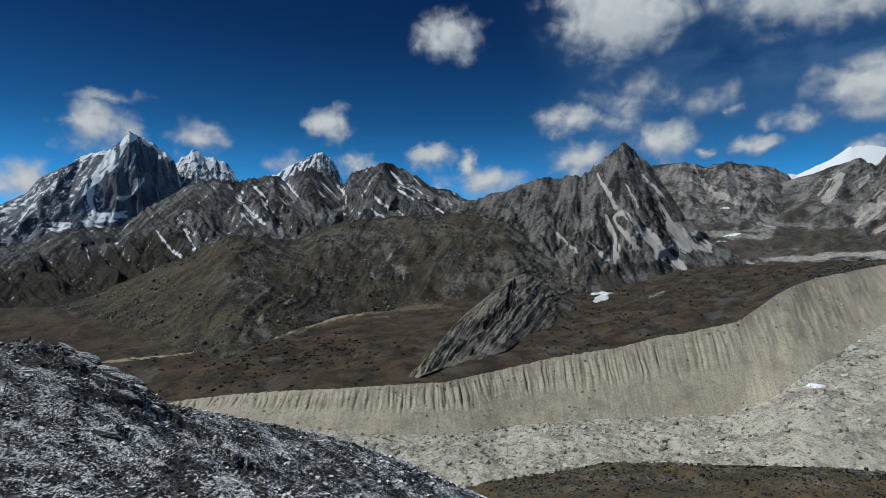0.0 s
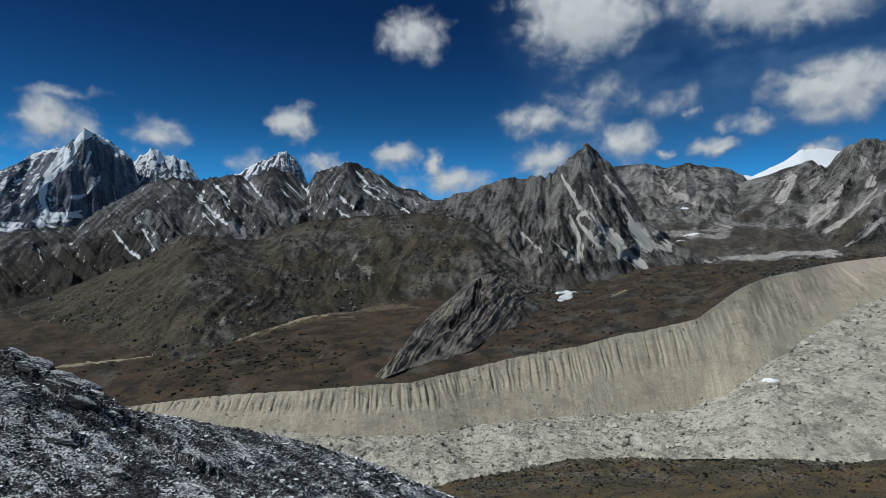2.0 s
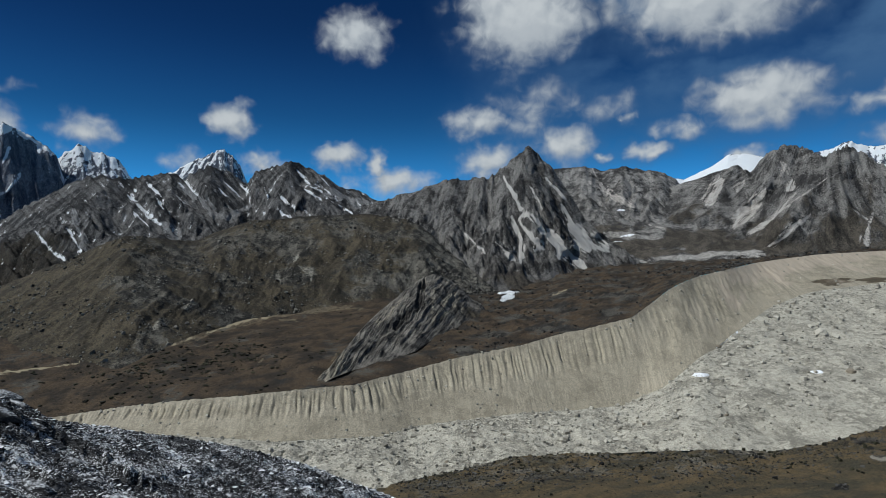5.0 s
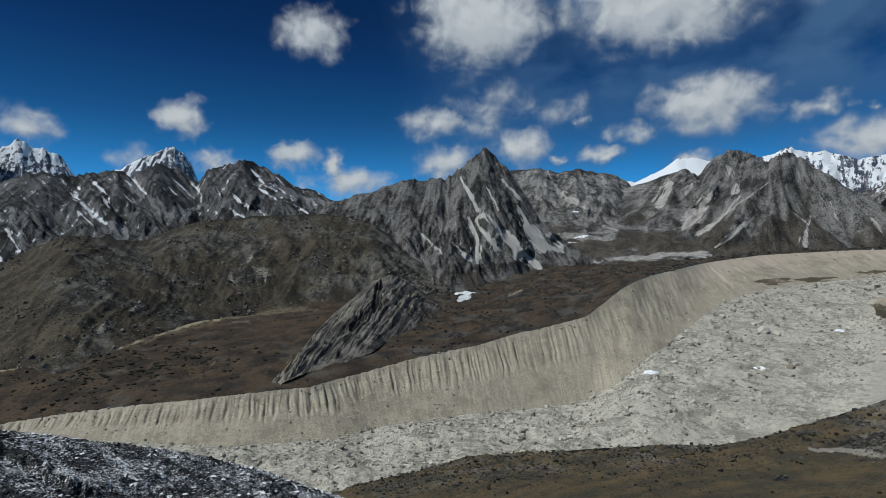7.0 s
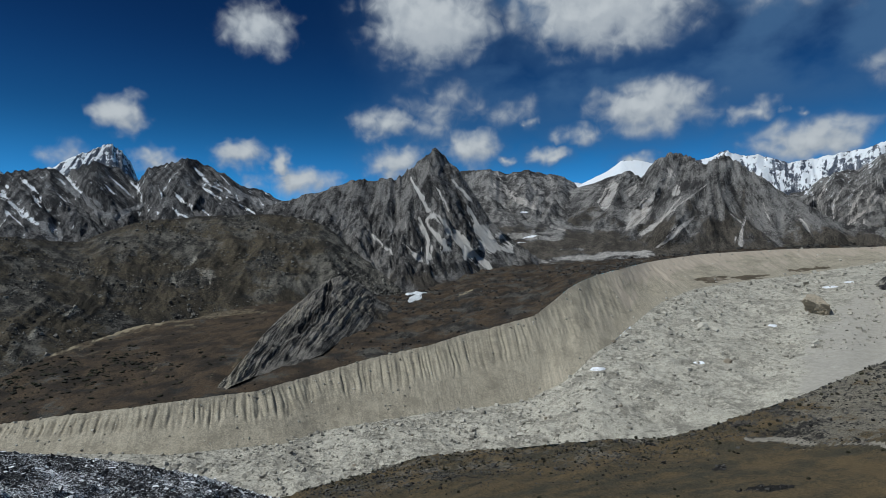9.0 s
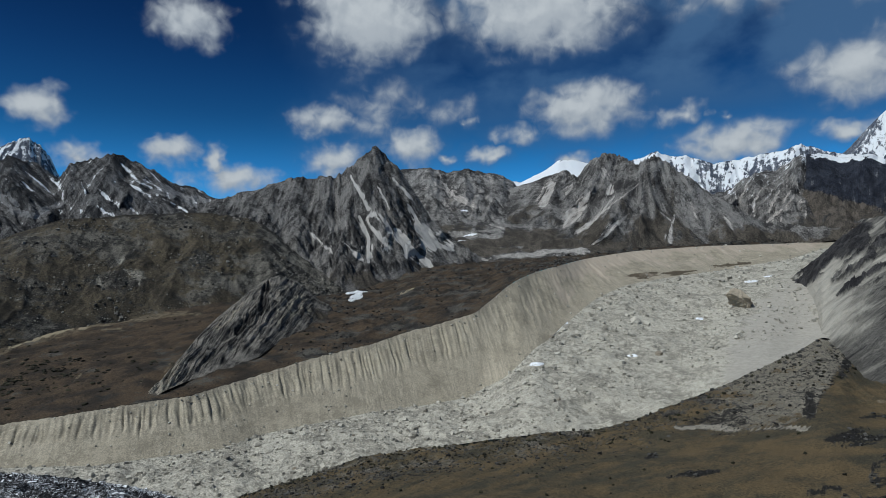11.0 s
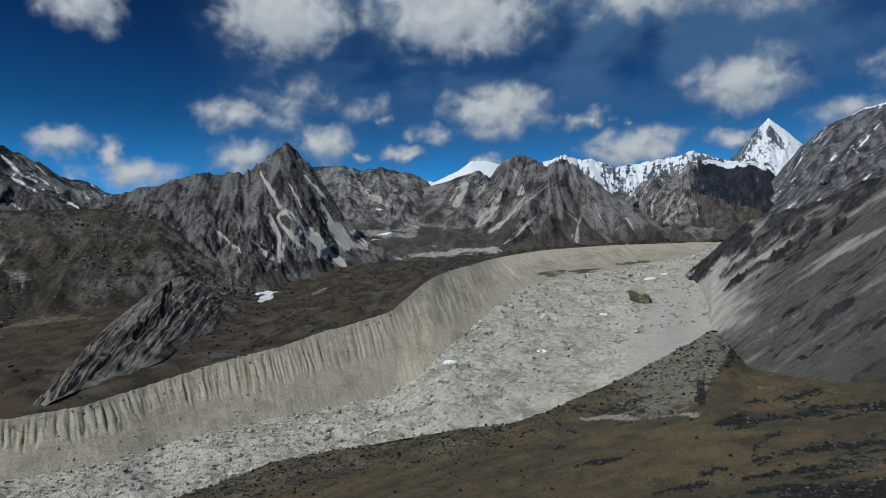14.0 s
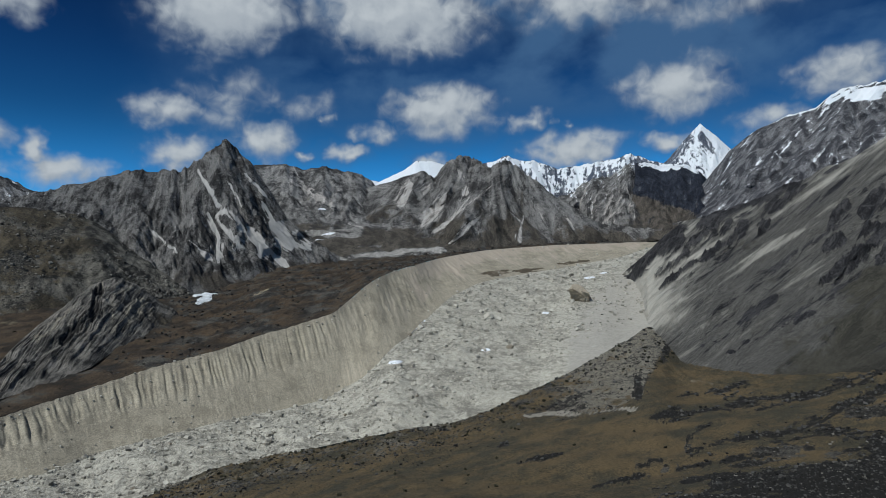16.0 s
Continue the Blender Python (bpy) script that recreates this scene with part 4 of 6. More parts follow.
mountain("rock_peak", "dark twin-topped rock mountain with scree gullies", GREY_ROCK, [M9_FOOT, M9B], [150], 26.9, 58.2, 0.09, 32, 230, 9, 9, bow=0.8, jag=8.0, lean=[(28, 0.3), (33, 1.3), (37, 1.4), (40, 0.6), (43, -0.6), (46, -1.3), (52, -2.0)], marks=twin,
         spurs=[(42.7, 8.04, 41, 5.31, 112, 2.2, 2.4), (41, 5.31, 37.6, 0.51, 112, 2.2, 4), (38.2, 8.4, 37.2, 5.64, 82, 1.4, 1.6), (37.2, 5.64, 36.3, 4.58, 68, 1.4, 1.2), (42.7, 8.04, 46.2, 5.19, 60, 2.6, 1.6), (46.2, 5.19, 50.4, 1.65, 25, 3, 1.5), (34.5, 6.85, 33.4, 4.88, 52, 0.8, 1), (35.5, 6.73, 36.3, 4.58, 45, 0.8, 0.8), (40.4, 7.19, 40.5, 5.59, 45, 0.8, 0.8)])
mountain("snow_range", "long bright snow range with fluted ice faces", HAZY_ROCK, [[(38, 4250, 450), (62, 4250, 450)], M10], [90], 39.8, 60.1, 0.09, 22, 150, 26, 10, jag=7.0, marks=range_snow, parts=("ice_face",),
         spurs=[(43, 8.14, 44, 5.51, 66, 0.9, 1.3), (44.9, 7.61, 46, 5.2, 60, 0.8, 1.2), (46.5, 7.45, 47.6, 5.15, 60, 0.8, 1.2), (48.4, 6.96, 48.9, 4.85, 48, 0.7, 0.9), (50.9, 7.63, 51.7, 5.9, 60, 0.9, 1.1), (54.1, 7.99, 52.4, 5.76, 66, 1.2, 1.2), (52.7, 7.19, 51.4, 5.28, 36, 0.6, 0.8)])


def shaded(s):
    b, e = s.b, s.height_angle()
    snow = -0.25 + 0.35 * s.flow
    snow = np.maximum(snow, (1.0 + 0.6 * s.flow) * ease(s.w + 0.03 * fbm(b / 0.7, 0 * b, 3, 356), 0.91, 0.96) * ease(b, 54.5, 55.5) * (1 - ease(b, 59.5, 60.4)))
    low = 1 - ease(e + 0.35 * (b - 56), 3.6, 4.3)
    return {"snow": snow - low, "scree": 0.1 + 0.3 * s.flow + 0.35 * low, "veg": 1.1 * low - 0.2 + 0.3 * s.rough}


def grey_spur(s):
    b, e = s.b, s.height_angle()
    scree = 0.2 + 0.5 * s.flow
    for strip in ((52.7, 4.46, 51.8, 2.67, 0.06, 0.1), (53.5, 4.43, 52.9, 3.42, 0.06, 0.06), (52.9, 2.90, 51.6, 1.73, 0.1, 0.1), (48.3, 3.55, 49.3, 2.46, 0.1, 0.2), (49.3, 2.46, 51.4, 1.73, 0.2, 0.15), (50.4, 5.32, 49.6, 3.77, 0.08, 0.12), (51.4, 4.76, 50.6, 3.22, 0.06, 0.08), (53.8, 4.16, 52.9, 2.64, 0.05, 0.08)):
        scree = np.maximum(scree, street(b, e, *strip) * 0.9)
    return {"snow": 0.12 + 0.45 * s.flow + 0.5 * (s.w - 0.6), "scree": scree, "veg": 0.6 - 1.9 * s.w + 0.3 * s.rough}


mountain("rock_ridge", "grey rock spur below the snow range with pale gullies", GREY_ROCK, [[(45, 3300, 400), (50, 3250, 385), (60, 3200, 375)], M10_SPUR], [110], 46.0, 60.0, 0.09, 40, 150, 14, 16, jag=6.0, marks=grey_spur, category="ridge",
         spurs=[(54.2, 6.71, 52.7, 3.68, 90, 1.2, 1.2), (51.2, 6.07, 50.4, 3.23, 80, 1, 1), (49.8, 5.55, 48.8, 3.53, 70, 0.8, 1), (52.9, 5.64, 51.6, 2.93, 70, 0.8, 0.8), (52.2, 5.77, 51.2, 3.73, 50, 0.6, 0.6)])


mountain("rock_peak", "rock face coloured dark as if in shade, with a hanging ice cap on top", SHADE_ROCK, [M11_FOOT, M11], [120], 53.6, 62.8, 0.09, 46, 190, 14, 11, jag=5.0, marks=shaded,
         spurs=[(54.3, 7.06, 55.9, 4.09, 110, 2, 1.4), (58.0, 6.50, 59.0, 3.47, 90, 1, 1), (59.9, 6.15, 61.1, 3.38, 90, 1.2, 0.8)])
mountain("snow_peak", "steep pyramid peak half covered in snow", HAZY_ROCK, [[(55, 4400, 650), (65, 4400, 650)], M12], [100], 56.6, 63.2, 0.08, 50, 170, 20, 12, jag=4.0, marks=pyramid)


def great_wall(s):
    b, e = s.b, s.height_angle()
    snow = 0.2 + 0.34 * s.flow + 0.1 * s.rough + 0.12 * fbm((b + 0.8 * e) / 0.4, (b - e) / 3.0, 4, 354, 0.6)
    for strip in ((64.6, 9.57, 63.3, 7.98, 0.1, 0.16), (68.3, 9.71, 67.1, 8.21, 0.14, 0.12), (67.1, 8.21, 66.1, 7.10, 0.14, 0.06), (65.5, 7.99, 64.5, 6.47, 0.08, 0.12), (66.4, 9.10, 65.5, 7.99, 0.06, 0.08), (69.3, 10.82, 68.8, 9.74, 0.3, 0.14), (62.8, 8.03, 62.2, 6.25, 0.06, 0.12), (61.8, 5.20, 62.4, 4.88, 0.2, 0.2), (63.6, 4.72, 64.2, 4.50, 0.22, 0.2)):
        snow = np.maximum(snow, street(b, e, *strip) * 0.5 + 0.45 * s.flow)
    cap = street(b, e, *(69.5, 10.98, 70.9, 11.64, 0.25, 0.3)) + street(b, e, *(71.0, 11.29, 73.2, 11.55, 0.55, 0.6))
    snow = np.maximum(snow, 1.1 * np.clip(cap, 0, 1))
    snow = np.maximum(snow, 0.9 * ease(s.w, 0.975, 0.995) * ease(b, 64, 67) + 0.5 * s.flow)
    return {"snow": snow, "scree": 0.05 + 0.4 * s.flow + 0.15 * s.rough}


mountain("rock_mountain", "massive grey rock wall streaked with snow and ice-capped", WALL_ROCK, [M13_FOOT, M13 + [(80.0, 3900, 1180), (92.0, 3900, 1100)]], [150], 59.7, 88, 0.09, 36, 240, 11, 13, jag=8.0, lean=1.1, marks=great_wall,
         spurs=[(62.9, 8.87, 61.1, 6.32, 80, 1.2, 1.4), (65.1, 9.51, 63.8, 7.33, 90, 1, 1.4), (63.8, 7.33, 62.1, 5.28, 90, 1.2, 1.4), (68.6, 10.29, 66.4, 7.72, 110, 1.2, 1.6), (66.4, 7.72, 64.1, 5.41, 100, 1.2, 1.4), (70.9, 11.51, 69.8, 8.82, 120, 1.4, 2), (69.8, 8.82, 67.4, 5.88, 110, 1.4, 2), (67.0, 9.81, 65.4, 8.83, 60, 0.7, 0.8), (72.9, 11.84, 72.0, 9.86, 90, 1.2, 1.2)])


def scree_side(s):
    b, e = s.b, s.height_angle()
    dark = -0.6 + 0.0 * e
    for strip in ((58.2, 1.38, 55.8, -0.52, 0.9, 0.7), (56.3, -0.11, 53.4, -2.67, 0.7, 0.25), (55.6, -2.05, 53.4, -3.91, 0.35, 0.2), (61.2, 1.16, 59.1, -0.30, 0.5, 0.35), (58.9, -0.45, 56.3, -3.18, 0.3, 0.14), (63.4, 1.59, 62.3, -0.38, 0.45, 0.25), (62.3, -0.19, 59.4, -2.15, 0.14, 0.12), (59.4, -2.15, 56.7, -4.19, 0.22, 0.12), (66.8, 5.37, 64.1, 3.35, 0.4, 0.6), (64.1, 3.35, 60.1, 1.43, 0.6, 0.5)) + (
                  (70.2, 7.10, 67.0, 5.36, 0.4, 0.5), (73.4, 8.74, 70.2, 7.10, 0.5, 0.4), (65.3, 1.68, 64.6, 0.60, 0.2, 0.14), (70.9, 3.03, 69.6, 0.82, 0.25, 0.14), (73.0, 3.48, 71.8, 1.79, 0.6, 0.4), (70.6, 0.16, 69.2, -1.00, 0.3, 0.12), (72.1, -0.66, 69.0, -3.66, 0.4, 0.2), (73.3, 0.99, 72.3, -0.66, 0.4, 0.4), (67.8, 5.39, 66.6, 3.14, 0.3, 0.2)):
        dark = np.maximum(dark, street(b, e, *strip[:4], 1.45 * strip[4], 1.45 * strip[5]) * 1.2 + 0.2 * s.flow)
    dark = np.maximum(dark, street(b, e, 73.0, -1.5, 80, 4, 0.8, 2.5) * 1.2)
    rocks = np.clip(dark, 0, 1)
    patch = 0 * e
    for strip in ((66.0, -4.48, 64.6, -5.62, 0.16, 0.3), (64.6, -5.62, 63.4, -6.67, 0.34, 0.26), (63.4, -6.67, 63.0, -7.17, 0.14, 0.1), (68.7, -5.68, 67.7, -6.28, 0.14, 0.26), (67.7, -6.28, 67.1, -6.86, 0.22, 0.08), (60.0, -9.11, 60.3, -8.95, 0.1, 0.1), (62.1, -9.51, 62.7, -9.38, 0.14, 0.12), (63.3, -8.58, 63.8, -8.46, 0.1, 0.1), (61.0, -8.72, 61.3, -8.60, 0.06, 0.06), (61.8, -8.29, 62.0, -8.18, 0.05, 0.05), (64.0, -7.88, 64.2, -7.77, 0.08, 0.06)):
        patch = np.maximum(patch, street(b, e, *strip, 0.5))
    s.z = s.z + rocks * (5 + 9 * ridged(s.x / 60, s.y / 60, 5, 330, 0.6) + 6 * ridged(s.x / 18, s.y / 18, 4, 332, 0.6)) * ease(s.w, 0.05, 0.2) * (1 - 0.7 * ease(s.w, 0.85, 1.0))
    run = 0.62 * b - 0.79 * e
    streaks = fbm(run / 1.1, (0.79 * b + 0.62 * e) / 14, 5, 331, 0.65)
    wash = 1 - ease(run + 1.2 * streaks + 0.8 * np.maximum(e + 6.5, 0), 38.4, 43.0)
    pale = (1.15 * wash + 0.55 * ease(streaks, 0.2, 0.7) * (1 - ease(run, 41, 50))) * (1 - 0.95 * rocks)
    pale = np.maximum(pale, (0.05 + 0.8 * streaks) * ease(e - 0.55 * (b - 60), -3.2, -1.0) * (1 - rocks)) - patch
    scree = 0.85 + 0.5 * streaks - 1.2 * dark - 2.0 * patch
    veg = 0.1 + 0.5 * s.rough + 0.8 * ease(run, 45, 53) * (1 - ease(e, -3, 1)) - 1.2 * rocks - pale - patch
    return {"scree": scree, "veg": veg, "pale": pale}


mountain("scree_slope", "long grey scree slope with dark rock bands", SLOPE, [SCREE_FOOT, M14 + [(80.0, 1790, 620), (92.0, 1780, 700)]], [190], 52.8, 90, 0.09, 16, 150, 6, 14, bow=0.9, jag=6.0, lean=1.0, marks=scree_side, category="slope",
         spurs=[(58.0, 1.28, 55.8, -0.62, 45, 1, 0.7), (55.8, -0.62, 53.6, -2.77, 40, 0.9, 0.5), (58.9, -0.34, 56.5, -2.97, 22, 0.6, 0.4), (62.8, 1.61, 62.1, -0.33, 25, 0.7, 0.5), (66.6, 5.25, 64.1, 3.26, 40, 1, 1), (70.2, 7.01, 67.4, 5.19, 40, 1, 1), (72.3, -0.44, 69.1, -3.61, 20, 0.7, 0.5)], parts=("scree_face", "", "", "turf"))


def cliff(s):
    """Tilted beds, each a step above the next, with a dark cleft between two slabs."""
    b, e = s.b, s.height_angle()
    env = ease(s.w, 0.04, 0.14) * (1 - ease(s.w, 0.9, 1.0)) * (1 - 0.75 * ease(b, 9.0, 11.5))
    bend = fbm(s.x / 90, s.y / 90, 2, 360) * 8
    for width, high in ((34.0, 5.0), (13.0, 2.6), (5.0, 1.8)):
        p = (s.along + bend) / width + 0.3 * fbm(s.along / 40, e / 1.5, 2, 361)
        saw = p - np.floor(p)
        s.z = s.z + env * high * (saw - ease(saw, 0.8, 1.0) - 0.4)
    cleft = street(b, e, 6.9, -2.9, 6.3, -5.6, 0.25, 0.45) + 0.8 * street(b, e, 6.3, -5.2, 4.0, -7.4, 0.3, 0.35)
    s.z = s.z - 11 * np.clip(cleft, 0, 1) * ease(s.w, 0.02, 0.1)
    tan = 0.6 * (1 - ease(b, -1.5, 1.0)) + 0.5 * street(b, e, 4.6, -4.8, 2.0, -7.6, 0.2, 0.35) + 0.35 * ease(b, 6.9, 7.6) * (1 - ease(b, 9.5, 11))
    return {"scree": 0.02 + 0.5 * s.flow + tan - 0.8 * cleft, "veg": -0.25 + 0.5 * s.rough + 0.75 * ease(b, 9.5, 12) - 0.5 * cleft, "rib": 0.5 + 0.6 * cleft}


mountain("rock_outcrop", "tilted grey rock outcrop rising from brown turf", OUTCROP_ROCK, [OUTCROP_FOOT, OUTCROP_CREST], [120], -4, 13.6, 0.05, 5, 60, 1.0, 15, bow=1.6, jag=4.0, lean=0.8, sink=1, marks=cliff, back=(120, 90), category="outcrop")

# ---------------------------------------------------------------- the valley
dip = [(b, r + 70, z - 34 * (1 - min(1, max(0, (b - 45) / 5)))) for b, r, z in NEAR_CREST if b <= 58] + [(62.0, 1150, 100)]


def hummocks(s, size, high, seed):
    return high * fbm(s.x / size, s.y / size, 6, seed, 0.55)


near = loft([[(-60, -0.5, 298.25), (95, -0.5, 298.25)], [(-60, 60, 262), (10, 60, 262), (60, 60, 262), (95, 60, 268)], [(-60, 250, 180), (40, 250, 180), (75, 250, 196), (95, 250, 215)], [(-60, 430, 124), (40, 430, 124), (55, 480, 120), (75, 520, 146), (95, 520, 170)], NEAR_CREST],
            [5, 10, 40, 95], -46, 90, 0.12, smooth=1.2)
near.z = near.z + ease(near.r, 60, 200) * (hummocks(near, 130, 5.0, 100) + hummocks(near, 22, 0.6, 101)) * (1 - 0.6 * ease(near.v, 3.8, 4.0))
patch = fbm(near.x / 60, near.y / 60, 5, 102, 0.6)
nb, ne = near.b, near.height_angle()
strand = fbm(nb / 5.0, (ne - 0.28 * nb) / 0.7, 5, 103, 0.6)
brink = np.interp(nb, [-46, 5, 16, 31, 38, 42, 45, 50, 54.9, 57.6, 60, 90], [-25, -24, -22, -20.3, -18.5, -17, -16.2, -15.9, -14, -8.7, -7, -7])
edge = ease(ne - brink + 0.8 * patch, -0.8, 1.0) * (1 - ease(nb, 57.2, 59))
STREAMS = [
    (73.2, -10.05, 68.0, -12.63, 0.36, 0.36), (68.0, -12.63, 61.2, -14.26, 0.42, 0.36), (61.2, -14.26, 55.6, -15.55, 0.36, 0.31), (71.7, -12.17, 66.6, -15.57, 0.31, 0.26), (66.6, -15.57, 61.2, -17.07, 0.36, 0.26),
    (61.2, -17.07, 58.7, -18.07, 0.26, 0.26), (58.7, -18.07, 59.1, -16.58, 0.18, 0.16), (59.1, -16.58, 60.7, -15.5, 0.16, 0.13), (73.1, -11.5, 69.1, -14.48, 0.78, 0.26), (82.0, -9.0, 73.0, -11.5, 1.5, 0.8),
]
CLUSTERS = [
    (63.8, -12.11, 60.2, -13.19, 0.26, 0.21), (61.7, -13.54, 63.0, -13.02, 0.21, 0.26), (59.8, -13.12, 58.1, -13.53, 0.13, 0.13), (43.5, -20.04, 47.8, -19.06, 0.2, 0.2), (54.8, -11.84, 54.6, -13.97, 0.21, 0.31), (57.6, -8.31, 56.9, -10.6, 0.42, 0.31),
    (54.4, -19.62, 57.2, -18.7, 0.13, 0.16), (50.4, -21.7, 58.0, -19.57, 0.18, 0.18), (58.0, -19.57, 66.1, -17.13, 0.18, 0.26), (41.7, -18.7, 42.8, -18.4, 0.16, 0.16),
]
stones = np.zeros_like(nb)
for strip in STREAMS + CLUSTERS:
    stones = np.maximum(stones, street(nb, ne, *strip))
heap = ease(nb - ne * 2.2 + 4 * strand + 2.5 * patch, 103.5, 108)
heap = np.maximum(heap, 0.9 * ease(strand + 0.4 * patch, 0.05, 0.4) * ease(nb - 1.6 * ne, 87, 95) * (1 - ease(ne, -13.2, -12.2)))
rubble_mark = np.clip(np.maximum(stones * (0.75 + 0.6 * patch), heap), 0, 1)
pale_bank = street(nb, ne, 44.2, -16.0, 49.5, -15.5, 0.2, 0.35) + street(nb, ne, 50.2, -15.5, 54.6, -14.8, 0.15, 0.3)
near.rubble = np.maximum(rubble_mark, 0.55 * edge)
near.marks = {"snow": 0 * patch, "scree": -0.1 + 0.42 * (1 - ease(nb, 36, 46)) + 0.25 * patch + (0.4 + 0.35 * ease(nb, 42, 52)) * edge * (1 - rubble_mark), "pale": 0.6 * pale_bank + 0.4 * street(nb, ne, 56.5, -12.0, 61.5, -12.3, 0.12, 0.1),
              "veg": 1.25 + 0.4 * patch - 1.6 * rubble_mark - (0.6 + 0.4 * ease(nb, 42, 52)) * edge - 0.6 * pale_bank, "rib": 0.5 - 0.5 * rubble_mark + 0.35 * strand + 0.25 * fbm(near.x / 130, near.y / 130, 3, 106)}
near.z = near.z + 2.2 * ease(near.v, 3.4, 3.7) * ridged(near.x / 24, near.y / 24, 5, 105, 0.6)
near.z = near.z + 1.2 * near.rubble * ridged(near.x / 9, near.y / 9, 4, 104, 0.6) * ease(near.r, 60, 200)
tagged(near.mesh("ground_near_slope", TURF_NEAR), "brown turf slope with dark rubble strands", "ground", kind="structure")

glacier = loft([NEAR_CREST[:14] + [(62.0, 1080, 96)], dip, WALL_FOOT], [6, 145], -46, 56.3, 0.12, smooth=0.8)
smoothness = ease(glacier.b, 47.5, 50)
glacier.z = glacier.z + (1 - 0.85 * smoothness) * ease(glacier.v, 0.7, 1.2) * (1 - ease(glacier.v, 1.85, 2.0)) * (hummocks(glacier, 120, 7.0, 110) + 1.5 * ridged(glacier.x / 45, glacier.y / 45, 5, 111, 0.6) + 0.8 * fbm(glacier.x / 14, glacier.y / 14, 4, 113, 0.6))
patch = fbm(glacier.x / 80, glacier.y / 80, 5, 112, 0.6)
gb, ge = glacier.b, glacier.height_angle()
fan = ease(gb - np.interp(ge, [-14, -12, -8, -5, -3, -1], [48.6, 48.3, 48.9, 50.4, 53, 57]) + 0.9 * patch, -1.0, 1.6)
glacier.marks = {"rib": 0.5 + 0 * glacier.z, "snow": 0 * patch, "scree": 0.5 + 0.4 * patch, "veg": 0 * patch - 1, "pale": fan}
tagged(glacier.mesh("ground_glacier", MORAINE), "pale grey rubble-covered glacier floor", "ground", kind="structure")

wall = loft([WALL_FOOT, WALL_CREST], [60], -46, 60, 0.08, smooth=0.9)
rim_x, rim_y = blur(wall.x, 40)[-1], blur(wall.y, 40)[-1]
rim_run = np.cumsum(np.hypot(np.gradient(rim_x), np.gradient(rim_y)))
along = np.array([rim_run[np.argmin((x[:, None] - rim_x) ** 2 + (y[:, None] - rim_y) ** 2, axis=1)] for x, y in zip(wall.x, wall.y)])
along = blur(along, 2)
along = 0.45 * along + 0.55 * rim_run[None, :]
edge_of = 0.1 * fbm(along / 30, 0 * along, 4, 125)
wander = fbm(wall.x / 60, wall.y / 60, 3, 120) * 0.3
flute = -1.6 * np.clip(1 - 1.9 * np.abs(perlin(along / 13 + wander, wall.v * 0.5, 121)), 0, 1) ** 1.5 - 0.8 * np.clip(1 - 2.2 * np.abs(perlin(along / 6.5 + wander, wall.v * 0.9, 126)), 0, 1) ** 1.5
wall.z = wall.z + ease(wall.v + edge_of, 0.36, 0.66) * (1 - 0.85 * ease(wall.v, 0.86, 1.0)) * (1 - 0.8 * ease(wall.b, 23, 28)) * 2.7 * flute + ease(wall.b, 23, 28) * ease(wall.v, 0.1, 0.35) * (1 - ease(wall.v, 0.85, 1.0)) * 1.5 * ridged(along / 34 + wander, wall.v * 1.1, 4, 127, 0.55) + hummocks(wall, 70, 2.0, 122) * ease(wall.v, 0, 0.2) * (1 - ease(wall.v, 0.8, 1.0)) + 1.2 * fbm(along / 12, wall.v * 2, 4, 123) * ease(wall.v, 0.9, 1.0)
patch = fbm(along / 120, wall.v * 2, 5, 124, 0.6)
wb, we = wall.b, wall.height_angle()
bandage = street(wb, we, 40.5, -2.85, 46.3, -2.35, 0.25, 0.15) + street(wb, we, 47.5, -1.9, 50.5, -1.6, 0.12, 0.1) - 0.5 * (wb < 40)
wall.marks = {"rib": 0.5 + 0 * wall.z, "snow": 0 * patch, "scree": 0.5 + 0.4 * patch, "veg": bandage * 0.8, "pale": 0.75 * ease(wall.v + 0.3 * patch, 0.3, 0.8) * ease(wb, 30, 36) + 0.25 * ease(patch, 0.1, 0.5)}
wall.lay = (along, wall.z)
tagged(wall.mesh("ground_moraine_wall", FLUTED), "pale fluted moraine wall above the glacier", "ground", kind="structure")

over = [(b, r + 300, z + 10) for b, r, z in TERRACE_BACK]
terrace = loft([WALL_CREST, TERRACE_BACK, over], [100, 4], -46, 60, 0.12, smooth=0.8)
terrace.z = terrace.z + ease(terrace.v, 0.0, 0.12) * (hummocks(terrace, 120, 5.0, 130) * 0.8 + hummocks(terrace, 26, 1.0, 131) + ease(terrace.b, 8, 16) * 6.0 * fbm(terrace.x / 40, terrace.y / 40, 5, 132))
patch = fbm(terrace.x / 90, terrace.y / 90, 5, 133, 0.6)
tb, te = terrace.b, terrace.height_angle()
track = street(tb, te, -29.8, -9.35, -25.0, -9.25, 0.12, 0.1) + street(tb, te, -25.0, -9.25, -18.5, -8.8, 0.05, 0.05) + street(tb, te, 19.0, -4.4, 20.4, -3.8, 0.08, 0.08)
for strip in ((-3.9, -11.30, -3.3, -10.45, 0.12, 0.1), (-2.4, -11.01, -1.4, -9.56, 0.12, 0.14), (-8.8, -10.54, -8.1, -9.83, 0.1, 0.08), (-21.6, -8.79, -17.1, -8.57, 0.05, 0.06), (-17.1, -8.57, -13.5, -7.32, 0.08, 0.12), (-13.5, -7.32, -8.2, -6.00, 0.12, 0.08), (-25.5, -8.98, -25.0, -7.68, 0.05, 0.08), (-12.3, -8.60, -11.9, -8.32, 0.06, 0.06), (-10.6, -7.98, -10.4, -7.58, 0.05, 0.05)):
    track = track + 0.55 * street(tb, te, *strip)
